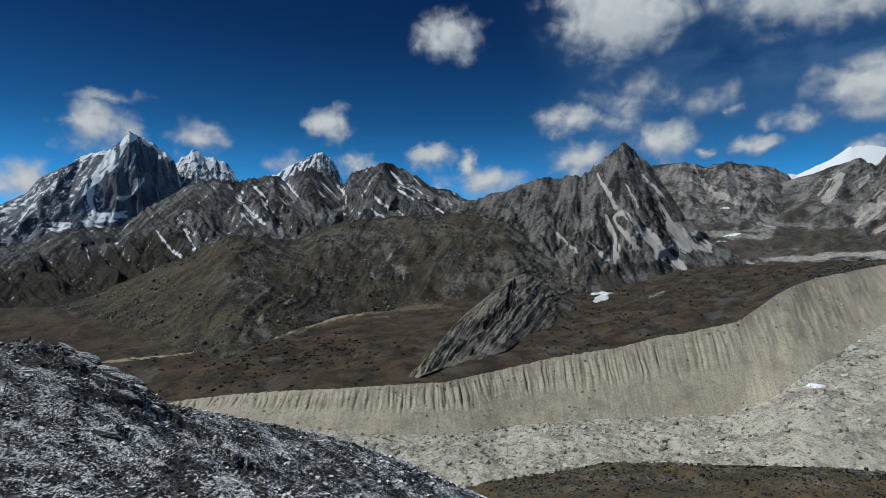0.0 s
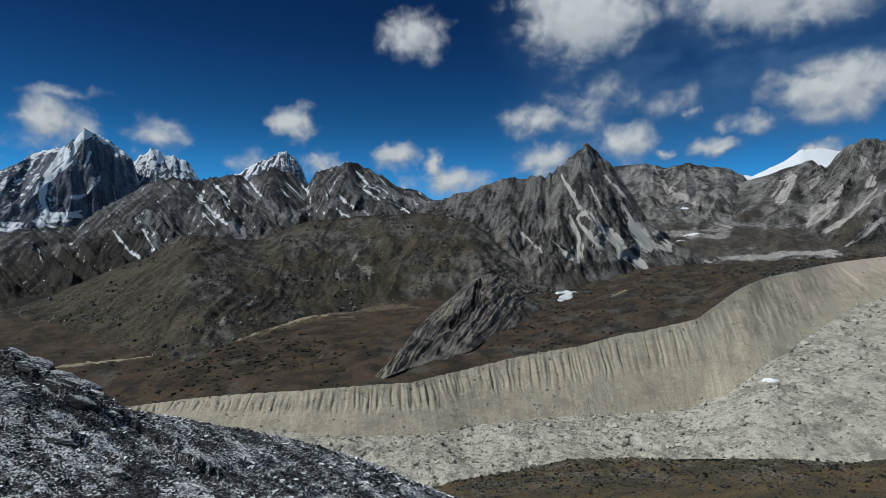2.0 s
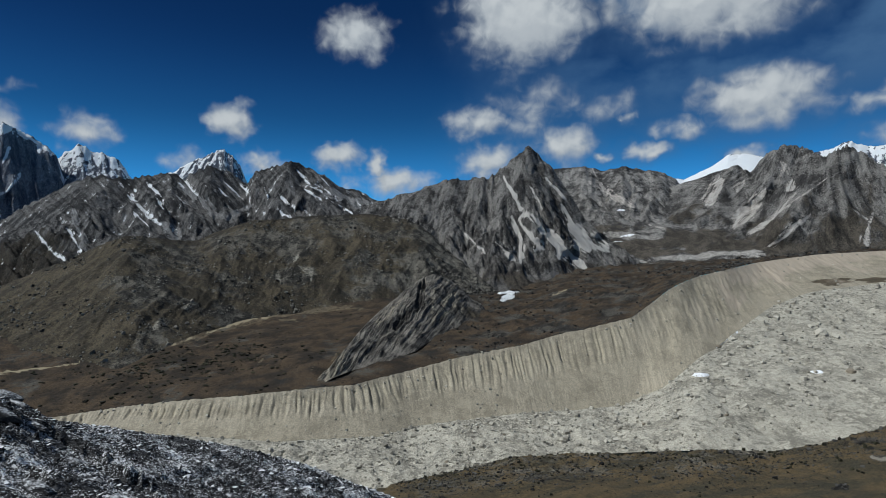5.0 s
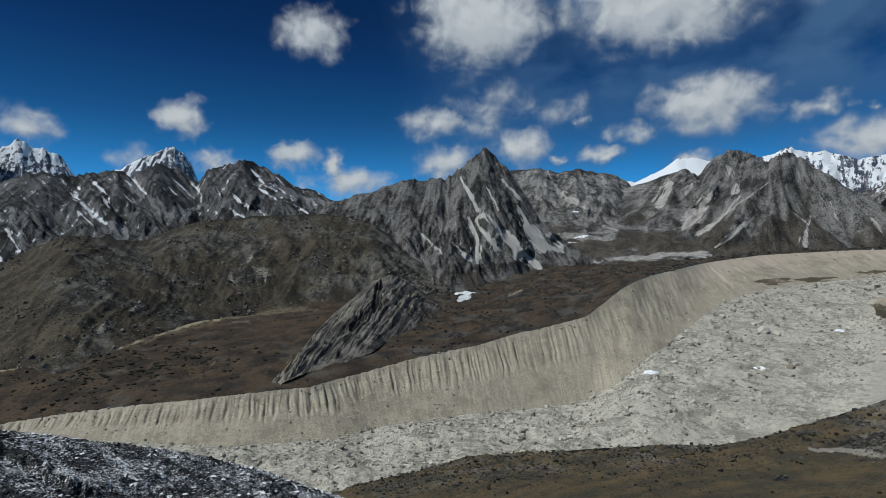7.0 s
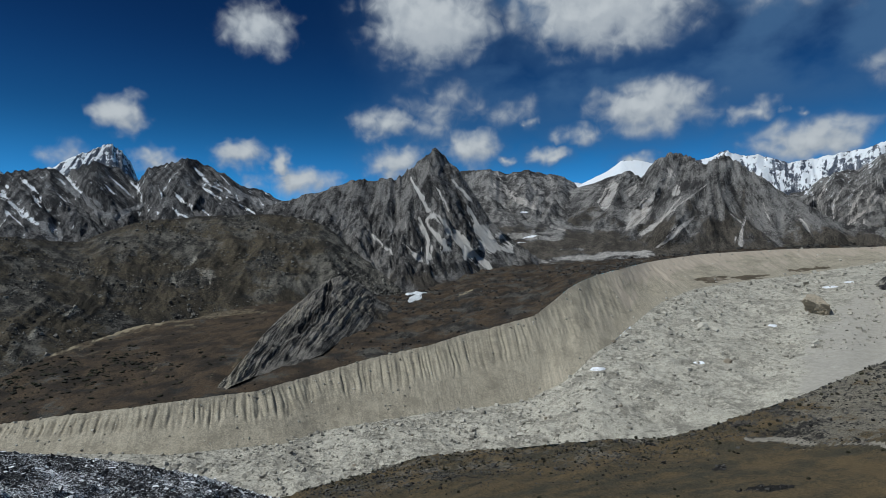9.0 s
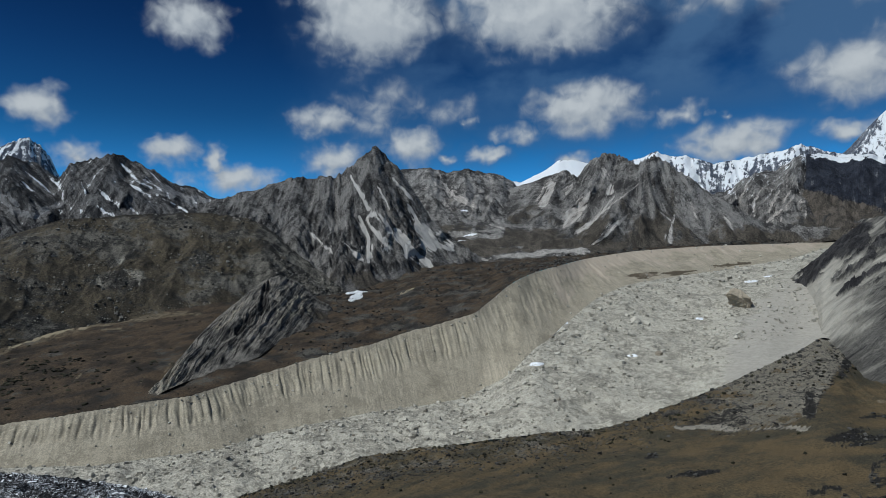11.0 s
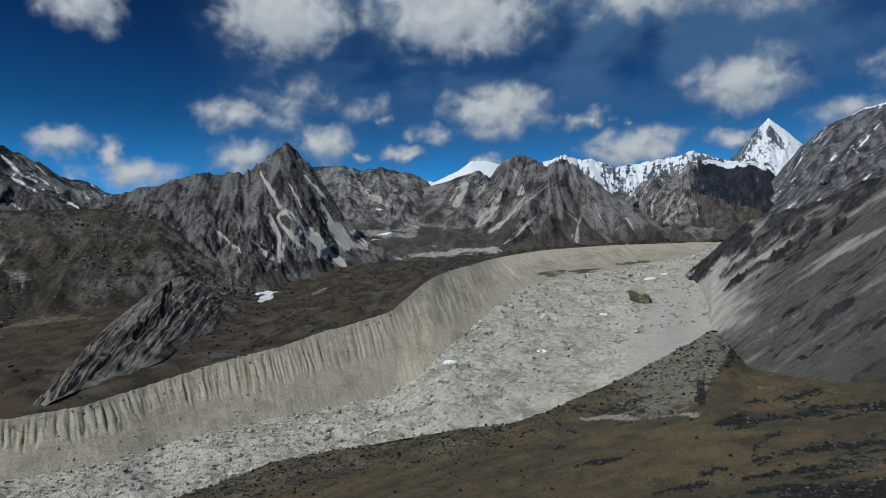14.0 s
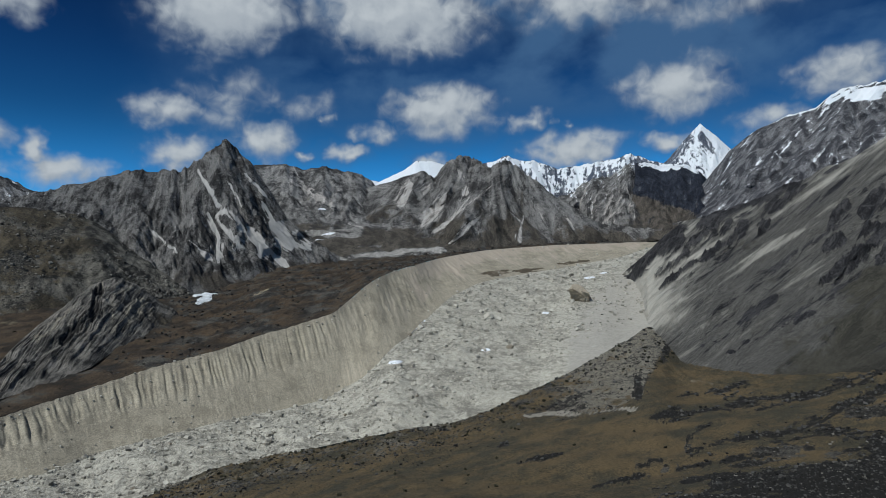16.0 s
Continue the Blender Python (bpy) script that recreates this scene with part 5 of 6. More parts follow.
saddle = 0.42 * street(tb, te, -16.0, -8.0, -8.0, -6.2, 0.5, 0.6) + 0.45 * street(tb, te, -8.0, -6.1, 2.5, -4.9, 0.5, 0.4) + 0.3 * street(tb, te, 14.0, -5.6, 18.0, -4.9, 0.4, 0.3) + 0.3 * street(tb, te, 25.5, -5.2, 29.5, -3.0, 0.35, 0.35)
terrace.marks = {"pale": track * 0.8 + saddle, "rib": 0.5 + 0.35 * fbm(terrace.x / 55, terrace.y / 55, 5, 134, 0.6), "snow": 0 * patch, "scree": -0.1 + 0.35 * patch, "veg": 0.78 + 0.5 * patch - 0.2 * ease(terrace.b, 9, 14)}
tagged(terrace.mesh("ground_terrace", TURF), "brown turf terrace behind the moraine", "ground", kind="structure")

# the hillside that goes on round behind the camera
back = loft([[(80, -0.5, 298.28), (320, -0.5, 298.28)], [(80, 120, 290), (200, 120, 330), (320, 120, 290)], [(80, 900, 330), (200, 900, 560), (320, 900, 200)], [(80, 2500, 500), (200, 2500, 1000), (320, 2500, 400)]], [8, 40, 40], 89, 314.5, 0.5)
back.z = back.z + ease(back.r, 5, 300) * hummocks(back, 300, 40, 140)
back.marks = {"rib": 0.5 + 0 * back.z, "snow": 0 * back.z, "scree": 0 * back.z + 0.4, "veg": 0 * back.z + 0.5}
tagged(back.mesh("ground_hillside", TURF), "brown hillside rising behind", "ground", kind="structure")
plain = loft([[(0, 1, 0), (360, 1, 0)], [(0, 4900, -60), (360, 4900, -60)]], [30], 0, 360, 4.0)
plain.z = plain.z - 60
plain.marks = {"rib": 0.5 + 0 * plain.z, "snow": 0 * plain.z, "scree": 0 * plain.z + 0.4, "veg": 0 * plain.z + 0.5}
tagged(plain.mesh("ground_valley_floor", TURF), "dark valley ground under the mountains", "ground", kind="structure")

# the snow-dusted shoulder that the camera stands on
fore = loft([[(-60, -0.5, 298.3), (20, -0.5, 298.3)], [(-60, 7, 297.2), (0, 7, 296.6), (20, 7, 295.5)], [(-60, 20, 296.5), (-37, 20, 294.6), (0, 20, 290.9), (20, 20, 287.0)], FORE_CREST, [(b, r + 14, z - 12) for b, r, z in FORE_CREST]],
            [5, 40, 120, 8], -46, 9, 0.08, smooth=0.6)
rim = 1 - 0.85 * ease(fore.v, 2.75, 3.0) * (1 - ease(fore.v, 3.0, 3.3))
bed = (fore.x * 0.55 + fore.y * 0.83, fore.y * 0.55 - fore.x * 0.83)
fore.z = fore.z + rim * ease(fore.r, 3, 8) * (hummocks(fore, 6, 0.25, 150) + 0.16 * ridged(bed[0] / 5.0, bed[1] / 1.3, 5, 151, 0.62)) + 0.06 * fbm(fore.x / 0.4, fore.y / 0.4, 3, 152)
for knots, high, reach in (([(-35.9, -7.90), (-33.3, -8.68), (-31.1, -10.43), (-29.3, -11.98), (-26.9, -13.53), (-24.9, -14.67), (-22.3, -16.54), (-20.0, -18.54), (-16.1, -20.96)], 0.55, 1.5), ([(-29.4, -14.84), (-28.2, -15.44), (-26.1, -16.98), (-24.1, -18.93), (-22.8, -20.18)], 0.3, 1.0), ([(-32.5, -12.65), (-31.8, -13.36), (-30.6, -13.87), (-29.7, -13.73)], 0.4, 0.9)):
    kb, ke = zip(*knots)
    rise = fore.height_angle() - np.interp(fore.b, kb, ke) + 0.12 * fbm(fore.b / 1.6, fore.height_angle() / 3.0, 2, 156, 0.5)
    fore.z = fore.z + high * (0.75 + 0.6 * fbm(fore.b / 1.5, 0 * fore.b, 3, 157)) * ease(rise, 0.0, 0.3) * (1 - ease(rise, 0.25, reach)) * ease(fore.b, kb[0] - 0.3, kb[0] + 0.8) * (1 - ease(fore.b, kb[-1] - 2.5, kb[-1]))
patch = fbm(fore.x / 4, fore.y / 4, 5, 153, 0.6)
fb, fe = fore.b, fore.height_angle()
ledge = street(fb, fe, -35.5, -8.4, -27.5, -11.6, 0.5, 0.5) + street(fb, fe, -27.5, -11.8, -20.5, -17.0, 0.45, 0.4) + street(fb, fe, -25.8, -17.5, -22.5, -20.5, 0.4, 0.4)
ledge = np.clip(ledge, 0, 1) * np.clip(0.6 + ridged(bed[0] / 2.2, bed[1] / 0.7, 5, 154, 0.6), 0, 1)
fore.lay = ((11 * fb + 15 * fe) * 0.028, (15 * fb - 11 * fe) * 0.028)
runs = fbm(fore.lay[0] / 0.5, fore.lay[1] / 3.0, 5, 155, 0.6)
fore.marks = {"snow": 0.26 + 0.12 * patch + 0.24 * runs - 0.02 * ease(fore.b, -26, -10) - 0.5 * np.clip(ledge, 0, 1), "scree": 0.4 + 0.4 * patch, "veg": -0.7 + 0.9 * patch + 0.8 * np.clip(ledge, 0, 1) * ease(fore.v, 2.4, 2.8), "rib": 0.5 - 0.5 * np.clip(ledge, 0, 1) + 0.2 * runs}
tagged(fore.mesh("ground_shoulder", FORE), "dark scree shoulder dusted with snow", "ground", kind="structure")


# ---------------------------------------------------------------- loose stones, boulders, ice, bushes
def stone_shape(rng, flat, steps=2, sharp=0.22):
    """Corners and triangles of a broken block."""
    bm = bmesh.new()
    bmesh.ops.create_cube(bm, size=2.0)
    if steps > 1:
        bmesh.ops.subdivide_edges(bm, edges=bm.edges[:], cuts=steps - 1, use_grid_fill=True)
    co = np.array([v.co for v in bm.verts])
    if steps > 1:
        co = co * (1 - 0.3 * (np.linalg.norm(co, axis=1, keepdims=True) - 1) / 0.73)
    co = co + rng.normal(0, sharp, co.shape)
    co *= np.array([1.0, 0.75, flat])
    bmesh.ops.triangulate(bm, faces=bm.faces[:])
    bm.verts.index_update()
    tris = np.array([[v.index for v in f.verts] for f in bm.faces])
    bm.free()
    return co, tris


def spin(rng, n, tilt):
    """Random turns: round the upright, then tipped a little."""
    a, t, p = rng.rand(n) * 2 * np.pi, rng.normal(0, tilt, n), rng.rand(n) * 2 * np.pi
    ca, sa = np.cos(a), np.sin(a)
    up = np.stack([np.sin(t) * np.cos(p), np.sin(t) * np.sin(p), np.cos(t)], 1)
    fx = np.stack([ca, sa, 0 * a], 1)
    fx = fx - up * np.sum(fx * up, 1, keepdims=True)
    fx /= np.linalg.norm(fx, axis=1, keepdims=True)
    return np.stack([fx, np.cross(up, fx), up], axis=2)


def strew(name, label, category, material, places, sizes, flat, tilt, seed, steps=1, sink=0.2, values=None, smooth=False):
    """Many loose pieces too small to pick apart, in one mesh."""
    rng = np.random.RandomState(seed)
    shapes = [stone_shape(rng, flat, steps) for _ in range(8)]
    pick = rng.randint(0, 8, len(places))
    turn = spin(rng, len(places), tilt)
    cos, tris, marks, base = [], [], [], 0
    for k, (co, tri) in enumerate(shapes):
        m = pick == k
        c = np.einsum("nij,vj->nvi", turn[m], co) * sizes[m][:, None, None] + (places[m] + np.array([0, 0, 1.0]) * (sizes[m] * flat * (1 - 2 * sink))[:, None])[:, None, :]
        count = int(m.sum())
        cos.append(c.reshape(-1, 3))
        tris.append((tri[None] + (np.arange(count) * len(co))[:, None, None]).reshape(-1, 3) + base)
        if values is not None:
            marks.append(np.repeat(values[m], len(co)))
        base += count * len(co)
    co, tri = np.concatenate(cos).astype(np.float32), np.concatenate(tris).astype(np.int32)
    me = bpy.data.meshes.new(name)
    me.vertices.add(len(co)), me.loops.add(tri.size), me.polygons.add(len(tri))
    me.vertices.foreach_set("co", co.ravel())
    me.loops.foreach_set("vertex_index", tri.ravel())
    me.polygons.foreach_set("loop_start", np.arange(0, tri.size, 3, dtype=np.int32))
    me.polygons.foreach_set("use_smooth", np.full(len(tri), smooth, dtype=bool))
    if values is not None:
        at = me.attributes.new("snow", "FLOAT", "POINT")
        at.data.foreach_set("value", np.concatenate(marks).astype(np.float32))
    me.update(calc_edges=True)
    me.materials.append(material)
    return tagged(new(name, me), label, category, kind="stuff")


def spots(sheet, rng, count, keep, field=None):
    """Random places on a sheet, as many for each piece of view, and their row and column."""
    i, j = rng.randint(0, sheet.z.shape[0] - 1, count), rng.randint(0, sheet.z.shape[1] - 1, count)
    ok = keep(sheet.b[i, j], sheet.height_angle()[i, j], sheet.v[i, j]) > rng.rand(count)
    i, j = i[ok], j[ok]
    if field is not None:
        ok = field[i, j] > rng.rand(len(i))
        i, j = i[ok], j[ok]
    fi, fj = rng.rand(len(i)), rng.rand(len(i))
    out = [a[i, j] + (a[i + 1, j] - a[i, j]) * fi + (a[i, j + 1] - a[i, j]) * fj for a in (sheet.x, sheet.y, sheet.z)]
    return np.stack(out, 1), (i, j)


def find(sheet, b, e):
    """The place on a sheet at a bearing and height angle."""
    j = int(np.argmin(np.abs(sheet.b[0] - b)))
    ea = np.degrees(np.arctan2(sheet.z[:, j] - EYE, sheet.r[:, j]))
    i = int(np.argmin(np.abs(ea - e)))
    return Vector((sheet.x[i, j], sheet.y[i, j], sheet.z[i, j]))


def stone_mat(name, colour, dark, size, dust=0.0):
    m = bpy.data.materials.new(name)
    m.use_nodes = True
    n = Nodes(m.node_tree)
    geometry = n.add("ShaderNodeNewGeometry")
    island = geometry.outputs["Random Per Island"]
    a = n.noise(geometry.outputs["Position"], 1.2 / size, 6, 0.7)
    b = n.noise(geometry.outputs["Position"], 6.0 / size, 4, 0.7)
    tone = n.math("ADD", n.math("MULTIPLY", n.math("ADD", a, b), 0.35), n.math("MULTIPLY", island, 0.4))
    c = n.mix(n.step(tone, 0.35, 0.75), rgb(*dark), rgb(*colour))
    rough = 0.9
    if dust:
        mark = n.add("ShaderNodeAttribute", attribute_name="snow").outputs["Fac"]
        up = n.add("ShaderNodeSeparateXYZ", {0: geometry.outputs["Normal"]}).outputs[2]
        white = n.math("MULTIPLY", n.step(up, 0.6, 0.92), n.step(n.math("ADD", mark, n.math("MULTIPLY", n.math("SUBTRACT", n.math("ADD", a, n.math("MULTIPLY", island, 0.5)), 0.75), 1.2)), 0.12, 0.5))
        c = n.mix(n.math("MULTIPLY", white, dust), c, rgb(0.8, 0.83, 0.87))
    bump = n.add("ShaderNodeBump", {"Height": n.math("ADD", a, n.math("MULTIPLY", b, 0.4)), "Strength": 0.8, "Distance": 0.25 * size})
    shader = n.add("ShaderNodeBsdfPrincipled", {"Base Color": c, "Roughness": rough, "Normal": bump.outputs[0]})
    shader.inputs["Specular IOR Level"].default_value = 0.25
    n.tree.links.new(shader.outputs[0], n.add("ShaderNodeOutputMaterial").inputs[0])
    return m


CHIP = stone_mat("snow_dusted_stone", (0.085, 0.087, 0.093), (0.004, 0.0043, 0.0055), 0.12, dust=0.9)
PALE_STONE = stone_mat("pale_boulder_stone", (0.46, 0.44, 0.385), (0.21, 0.2, 0.172), 5.0)
BROWN_STONE = stone_mat("brown_boulder_stone", (0.24, 0.21, 0.165), (0.06, 0.053, 0.043), 12.0)
DARK_STONE = stone_mat("dark_rubble_stone", (0.082, 0.08, 0.076), (0.007, 0.007, 0.007), 2.0)
CRAG_STONE = stone_mat("cracked_boulder_stone", (0.6, 0.52, 0.4), (0.26, 0.23, 0.18), 7.0)
HILL_STONE = stone_mat("grey_hill_stone", (0.2, 0.19, 0.17), (0.025, 0.024, 0.022), 3.0)
BUSH = stone_mat("dark_bush_leaf", (0.035, 0.034, 0.02), (0.012, 0.012, 0.008), 2.0)

rng = np.random.RandomState(5)
for count, low, high, seed in ((60000, 0.012, 0.04, 1), (5000, 0.035, 0.11, 2)):
    p, (i, j) = spots(fore, rng, count, lambda b, e, v: 1.0 * ((v > 1.2) & (v < 3.05)))
    far = np.clip(fore.r[i, j] / 30, 0.5, 1.3)
    size = low * (high / low) ** (rng.rand(len(p)) ** 1.7) * far
    strew("scree_stones", "loose dark slate chips dusted with snow", "stones", CHIP, p, size, 0.45, 0.4, seed, values=fore.marks["snow"][i, j] + rng.normal(0, 0.08, len(p)))


def rough_rock(size, flat, wide, seed, cuts):
    """A weathered rock: a rounded block with planes and cracks."""
    bm = bmesh.new()
    bmesh.ops.create_cube(bm, size=2.0)
    bmesh.ops.subdivide_edges(bm, edges=bm.edges[:], cuts=cuts, use_grid_fill=True)
    r = np.random.RandomState(seed)
    planes = [(Vector(r.normal(0, 1, 3)).normalized(), 0.55 + 0.35 * r.rand()) for _ in range(14)]
    for v in bm.verts:
        p = v.co.normalized() * (1.25 - 0.25 / max(abs(c) for c in v.co.normalized()) ** 2 * 0.4)
        for normal, reach in planes:
            over = p.dot(normal) - reach
            if over > 0:
                p = p - normal * over * 0.9
        q = p * 1.7 + Vector((seed, 0, 0))
        p = p * (1 + 0.12 * noise.noise(q) - 0.22 * max(0, 0.25 - abs(noise.noise(q * 2.1))) + 0.07 * noise.noise(q * 5.1) + 0.04 * noise.noise(q * 11.0))
        v.co = Vector((p.x * size, p.y * size * wide, p.z * size * flat))
    return bm


def block(name, label, category, material, place, size, flat, seed, turn=(0, 0, 0), steps=3, group="", snow=0.0, sharp=0.14, wide=1.0):
    """One rock of its own."""
    me = bpy.data.meshes.new(name)
    if steps > 3:
        bm = rough_rock(size, flat, wide, seed, steps)
        bm.to_mesh(me)
        bm.free()
        co = me.vertices
    else:
        co, tri = stone_shape(np.random.RandomState(seed), flat, steps, sharp)
        me.from_pydata((co * np.array([size, size * wide, size])).tolist(), [], tri.tolist())
    if snow:
        at = me.attributes.new("snow", "FLOAT", "POINT")
        at.data.foreach_set("value", np.full(len(co), snow, dtype=np.float32))
    me.materials.append(material)
    ob = new(name, me)
    ob.matrix_world = pose(place.x, place.y, place.z, *turn)
    return tagged(ob, label, category, group)


SLABS = [(-32.2, -8.15, 0.9), (-30.6, -9.2, 1.1), (-29.2, -10.2, 1.1), (-27.6, -11.2, 1.2), (-26.7, -11.9, 0.7), (-31.6, -9.3, 0.8), (-29.6, -10.9, 0.9), (-27.9, -12.2, 0.9), (-26.0, -13.6, 0.8), (-24.6, -15.2, 0.7), (-23.0, -17.0, 0.6),
         (-29.3, -15.4, 0.5), (-25.4, -18.3, 0.45), (-24.4, -19.6, 0.35), (-34.0, -8.2, 0.6), (-21.4, -18.6, 0.4), (-19.8, -20.4, 0.35), (-35.6, -8.0, 0.4)]
for k, (b, e, size) in enumerate(SLABS):
    block("rock_slab", "tilted dark slate slab capped with thin snow", "rock", CHIP, find(fore, b, e) + Vector((0, 0, size * 0.04)), size * 0.95, 0.3, 200 + k, (10, 22, -14 + 9 * (k % 4)), group="slabs on the shoulder", steps=9, snow=0.3, wide=0.45)

# rubble and boulders on the glacier
for count, low, high, seed in ((26000, 0.45, 1.5, 11), (2600, 1.4, 4.0, 12)):
    p, (i, j) = spots(glacier, rng, count, lambda b, e, v: (v > 1.1) * (0.35 + 0.65 * (fbm(b / 3, e / 1.2, 3, 300) > 0.1)))
    size = low * (high / low) ** (rng.rand(len(p)) ** 2) * np.clip(glacier.r[i, j] / 1000, 0.8, 2.0)
    strew("glacier_rubble", "pale grey rubble strewn over the glacier", "rubble", PALE_STONE, p, size, 0.7, 0.5, seed)
p, (i, j) = spots(wall, rng, 2200, lambda b, e, v: 0.25 + 0.75 * (v > 0.85))
strew("wall_stones", "pale stones stuck in the moraine wall", "stones", PALE_STONE, p, (0.5 + 1.4 * rng.rand(len(p)) ** 3) * np.clip(wall.r[i, j] / 1100, 0.8, 1.8), 0.8, 0.5, 13)
for count, low, high, seed in ((60000, 0.35, 1.0, 14), (5000, 0.9, 2.4, 17)):
    p, (i, j) = spots(near, rng, count, lambda b, e, v: 1.0 * (v > 2.3) * (b > 4), near.rubble)
    size = low * (high / low) ** (rng.rand(len(p)) ** 2) * np.clip(near.r[i, j] / 700, 0.35, 1.6)
    strew("slope_rubble", "dark rubble strewn over the near turf slope", "rubble", DARK_STONE, p, size, 0.6, 0.4, seed)
p, (i, j) = spots(near, rng, 26000, lambda b, e, v: 1.0 * (b > 56) * (v > 2.0), near.rubble)
strew("slope_rubble", "black rubble heaped over the near slope", "rubble", DARK_STONE, p, (0.3 + 1.2 * rng.rand(len(p)) ** 2.5) * np.clip(near.r[i, j] / 600, 0.3, 1.4), 0.6, 0.5, 18)
p, (i, j) = spots(near, rng, 7000, lambda b, e, v: (v > 2.8) * (b > 3) * (b < 58) * np.clip(0.06 + 0.75 * (v > 3.55) * (fbm(b / 2, v * 6, 3, 301) > 0.0), 0, 1))
strew("shrubs", "low dark shrubs scattered over the near moraine", "shrubs", BUSH, p, (0.8 + 1.6 * rng.rand(len(p)) ** 2) * np.clip(near.r[i, j] / 800, 0.6, 1.6), 0.8, 0.3, 15, steps=2)
p, (i, j) = spots(terrace, rng, 42000, lambda b, e, v: np.clip(0.01 + 0.9 * (fbm(b / 1.2, e / 0.5, 3, 302) > 0.15) * np.exp(-((b + 10.5) / 3.2) ** 2 - ((e + 9.6) / 1.0) ** 2) + 0.12 * np.exp(-((b + 16) / 7) ** 2 - ((e + 10) / 1.6) ** 2), 0, 1))
strew("shrubs", "dark juniper shrubs dotted over the brown terrace", "shrubs", BUSH, p, 1.3 + 3.4 * rng.rand(len(p)) ** 2.5, 0.36, 0.2, 16, steps=2)

p, (i, j) = spots(near, rng, 60000, lambda b, e, v: 0.3 * (b > 57) * (v > 2.0), heap)
strew("slope_rubble", "grey blocks among the black rubble of the near slope", "rubble", HILL_STONE, p, (0.25 + 0.9 * rng.rand(len(p)) ** 2.5) * np.clip(near.r[i, j] / 600, 0.3, 1.4), 0.6, 0.5, 19)

hill = SHEETS["hill5"]
for count, low, high, seed in ((15000, 0.8, 2.2, 21), (2500, 2.0, 4.5, 22)):
    p, (i, j) = spots(hill, rng, count, lambda b, e, v: (v > 0.03) * (v < 1.0) * np.clip(0.25 + 1.5 * fbm(b / 4, e / 1.5, 4, 303), 0.05, 1))
    strew("hill_rubble", "grey rubble scattered over the brown hill", "rubble", HILL_STONE, p, low * (high / low) ** (rng.rand(len(p)) ** 2), 0.7, 0.5, seed)
p, (i, j) = spots(terrace, rng, 14000, lambda b, e, v: (b > 7) * (v < 1.0) * np.clip(0.15 + 1.2 * fbm(b / 3, e / 0.8, 4, 304), 0.03, 1))
strew("terrace_rubble", "dark rubble and low scrub on the terrace", "rubble", DARK_STONE, p, (0.8 + 2.2 * rng.rand(len(p)) ** 2) * np.clip(terrace.r[i, j] / 1400, 0.7, 1.6), 0.6, 0.4, 23)
block("boulder", "huge cracked brown boulder lying on the glacier", "boulder", CRAG_STONE, find(glacier, 49.6, -5.25) + Vector((0, 0, 14)), 48, 0.62, 35, (0, 14, 30), steps=26, wide=0.75)
BOULDERS = [(20.0, -17.6, 5), (12.2, -18.2, 4.5), (17.1, -19.0, 6), (11.9, -16.6, 3.6), (36.8, -9.6, 11), (38.9, -9.4, 8), (43.0, -9.7, 13), (41.0, -6.9, 22), (36.0, -10.0, 7), (33.4, -8.0, 9), (46.8, -8.0, 9), (47.8, -7.8, 8),
            (27.2, -15.6, 6), (30.5, -13.4, 6), (24.5, -16.9, 5), (34.0, -14.2, 6), (40.2, -12.6, 8), (44.0, -11.0, 7), (9.0, -19.6, 5), (6.5, -18.4, 4), (3.0, -19.2, 5), (14.5, -17.2, 4), (29.5, -15.0, 5), (37.5, -13.8, 6)]
for k, (b, e, size) in enumerate(BOULDERS):
    block("boulder", "grey granite boulder among the glacier rubble", "boulder", PALE_STONE if k % 3 else BROWN_STONE, find(glacier, b, e) + Vector((0, 0, size * 0.12)), size * 0.7, 0.62, 400 + k, (8, 5, 37 * k), steps=7, wide=0.8, group="boulders on the glacier")


def white_mat(name, colour, rough):
    m = bpy.data.materials.new(name)
    m.use_nodes = True
    n = Nodes(m.node_tree)
    pos = n.add("ShaderNodeNewGeometry").outputs["Position"]
    a = n.noise(pos, 0.12, 6, 0.65)
    c = n.mix(n.step(a, 0.4, 0.62), rgb(*colour), rgb(*[v * 0.72 for v in colour]))
    bump = n.add("ShaderNodeBump", {"Height": n.noise(pos, 0.5, 5, 0.6), "Strength": 0.5, "Distance": 0.6})
    shader = n.add("ShaderNodeBsdfPrincipled", {"Base Color": c, "Roughness": rough, "Normal": bump.outputs[0]})
    n.tree.links.new(shader.outputs[0], n.add("ShaderNodeOutputMaterial").inputs[0])
    return m


SNOW = white_mat("old_snow", (0.82, 0.85, 0.9), 0.55)
ICE = white_mat("pond_ice", (0.66, 0.7, 0.74), 0.3)


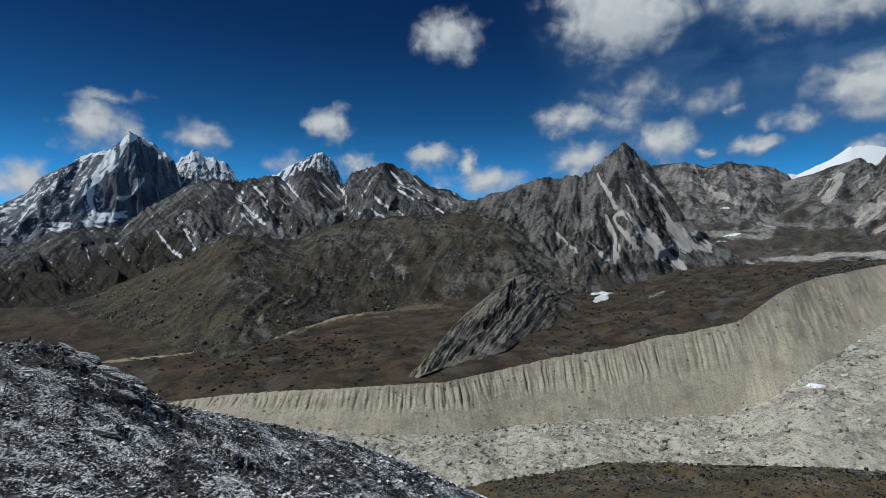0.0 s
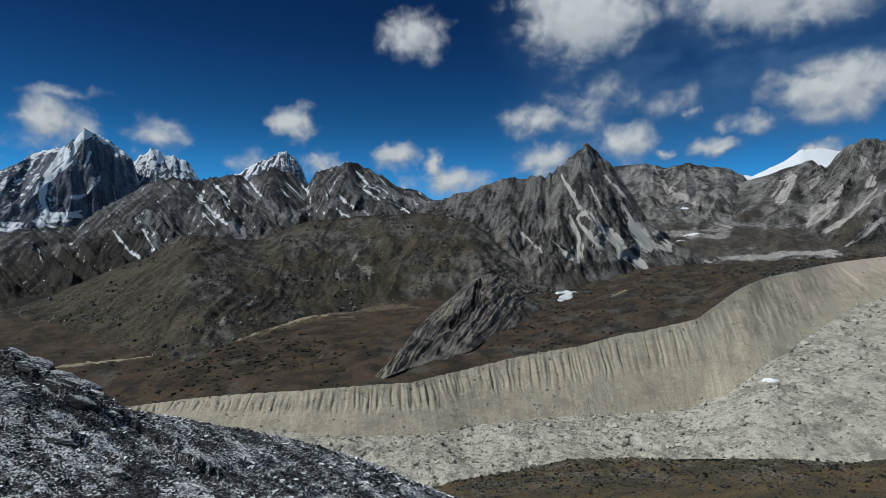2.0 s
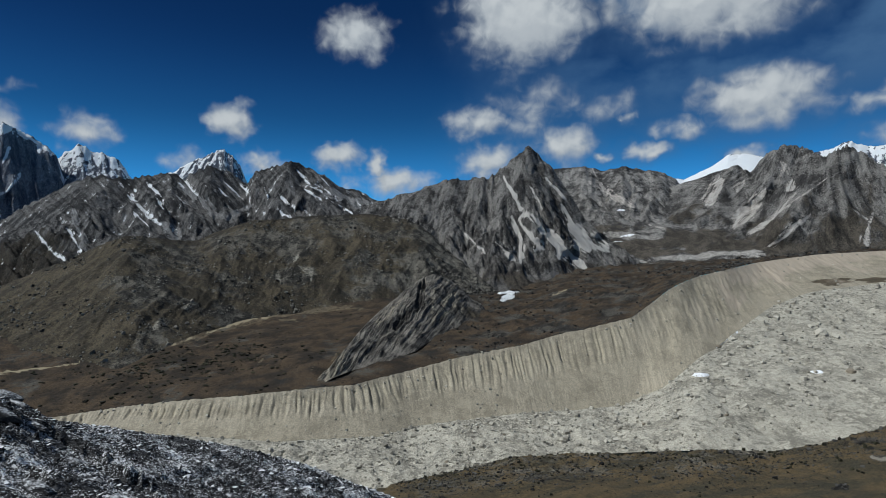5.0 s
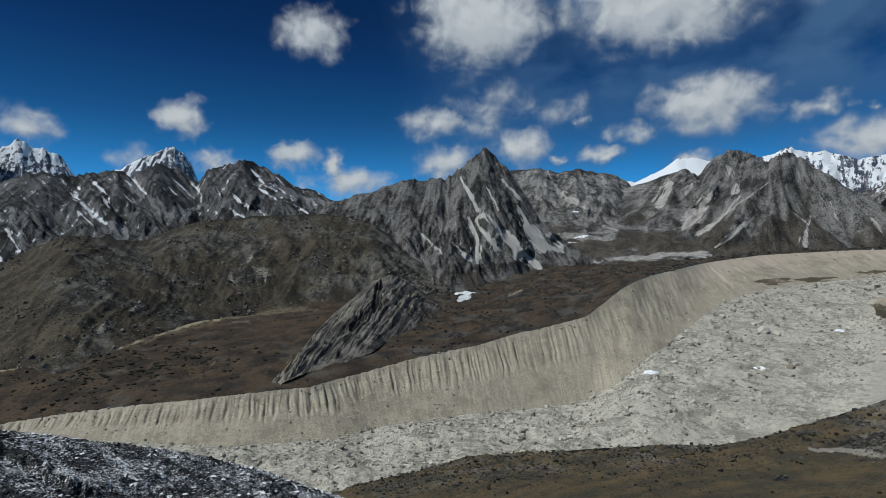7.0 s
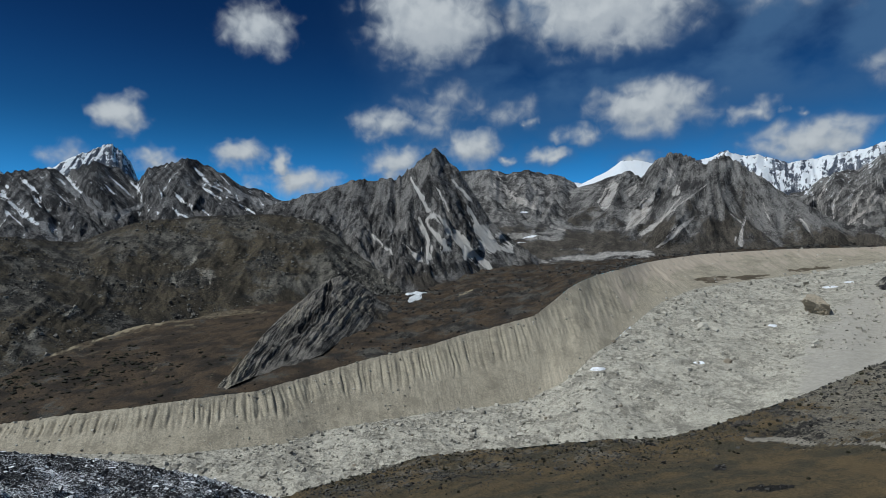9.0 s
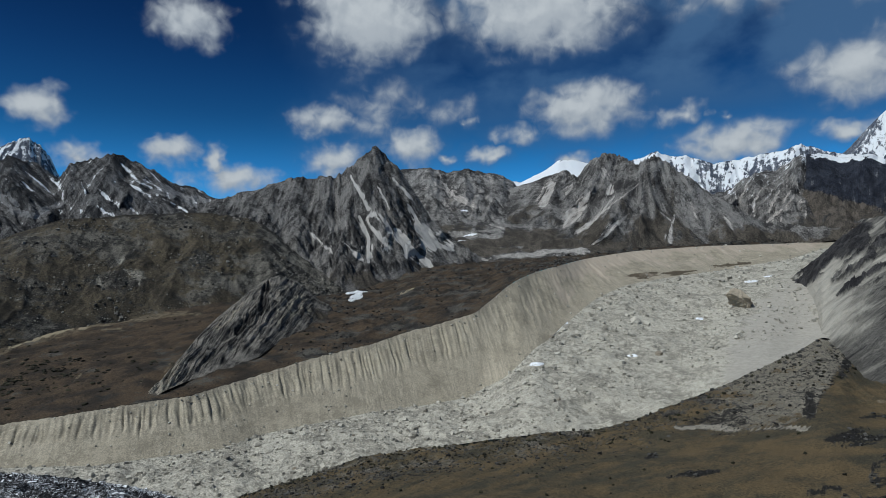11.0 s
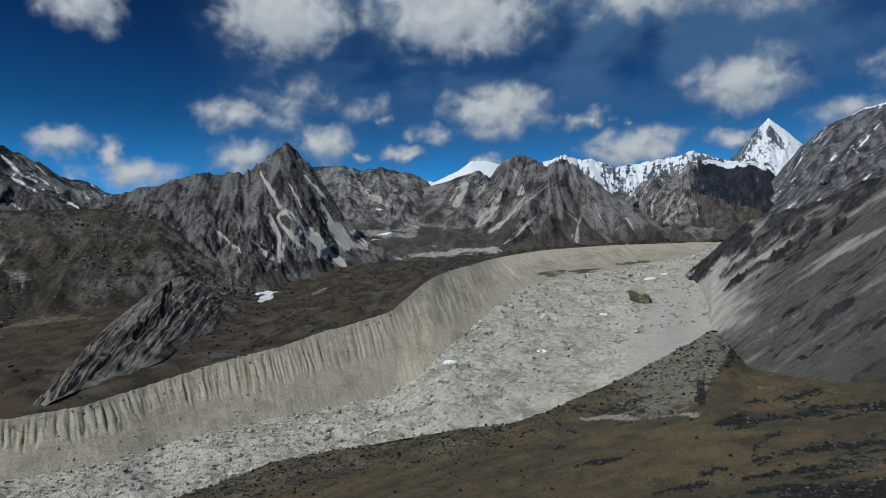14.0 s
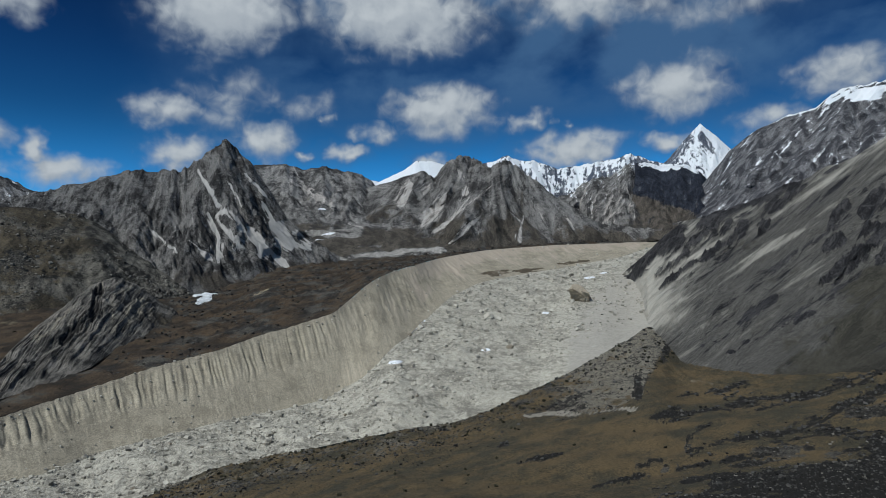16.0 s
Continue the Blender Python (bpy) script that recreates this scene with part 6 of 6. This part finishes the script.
def drape(name, label, category, sheet, b, e, wb, we, lean, seed, lift=1.2, group="", material=SNOW):
    """An uneven patch with a thick rounded rim, lying on a sheet."""
    r = np.random.RandomState(seed)
    rings, spokes = 8, 40
    lobes = [(k, r.rand() * 6.3, r.rand() * 0.42 / k) for k in range(1, 7)]
    co, faces = [], []
    smooth_e = np.degrees(np.arctan2(blur(sheet.z, 2) - EYE, sheet.r))
    for i in range(rings + 1):
        for k in range(spokes):
            a = k / spokes * 2 * math.pi
            q = i / rings * (1 + sum(c * math.sin(m * a + f) for m, f, c in lobes))
            bb, ee = b + wb * q * math.cos(a) + lean * q * math.sin(a), e + we * q * math.sin(a)
            j = int(np.clip(np.searchsorted(sheet.b[0], bb), 1, sheet.b.shape[1] - 1))
            col = smooth_e[:, j]
            rr = float(np.interp(ee, col, sheet.r[:, j]))
            zz = float(np.interp(ee, col, sheet.z[:, j]))
            up = lift * (1 - (i / rings) ** 4) - 0.5 * lift * (i == rings)
            co.append((rr * math.sin(radians(bb)), rr * math.cos(radians(bb)), zz + up))
    for i in range(rings):
        for k in range(spokes):
            n = (k + 1) % spokes
            faces.append((i * spokes + k, i * spokes + n, (i + 1) * spokes + n, (i + 1) * spokes + k))
    me = bpy.data.meshes.new(name)
    me.from_pydata(co, [], faces)
    me.polygons.foreach_set("use_smooth", np.ones(len(faces), dtype=bool))
    me.materials.append(material)
    ob = new(name, me)
    return tagged(ob, label, category, group) if label else ob


pond = thing("frozen_pond", "small frozen pond edged with white ice", "pond")
for b, e, wb, we, lean, seed in ((15.0, -4.15, 1.05, 0.13, 0.15, 61), (14.75, -4.5, 0.62, 0.3, 0.2, 69), (14.5, -4.85, 0.42, 0.22, 0.25, 70)):
    drape("ice_sheet", "", "", terrace, b, e, wb, we, lean, seed, 1.5, material=ICE).parent = pond
for b, e, wb, we, lean, seed in ((32.0, -11.05, 0.75, 0.16, 0.2, 62), (34.4, -6.95, 0.5, 0.28, -0.45, 63), (40.6, -9.95, 0.5, 0.14, 0.1, 64), (46.4, -6.5, 0.35, 0.1, 0.05, 65), (33.6, -6.7, 0.3, 0.12, -0.2, 66), (50.6, -3.15, 0.5, 0.1, 0.3, 67), (51.8, -2.75, 0.35, 0.07, 0.2, 68)):
    drape("snow_patch", "white patch of old snow on grey glacier rubble", "snow patch", glacier, b, e, wb, we, lean, seed, 1.6, "snow patches on the glacier")
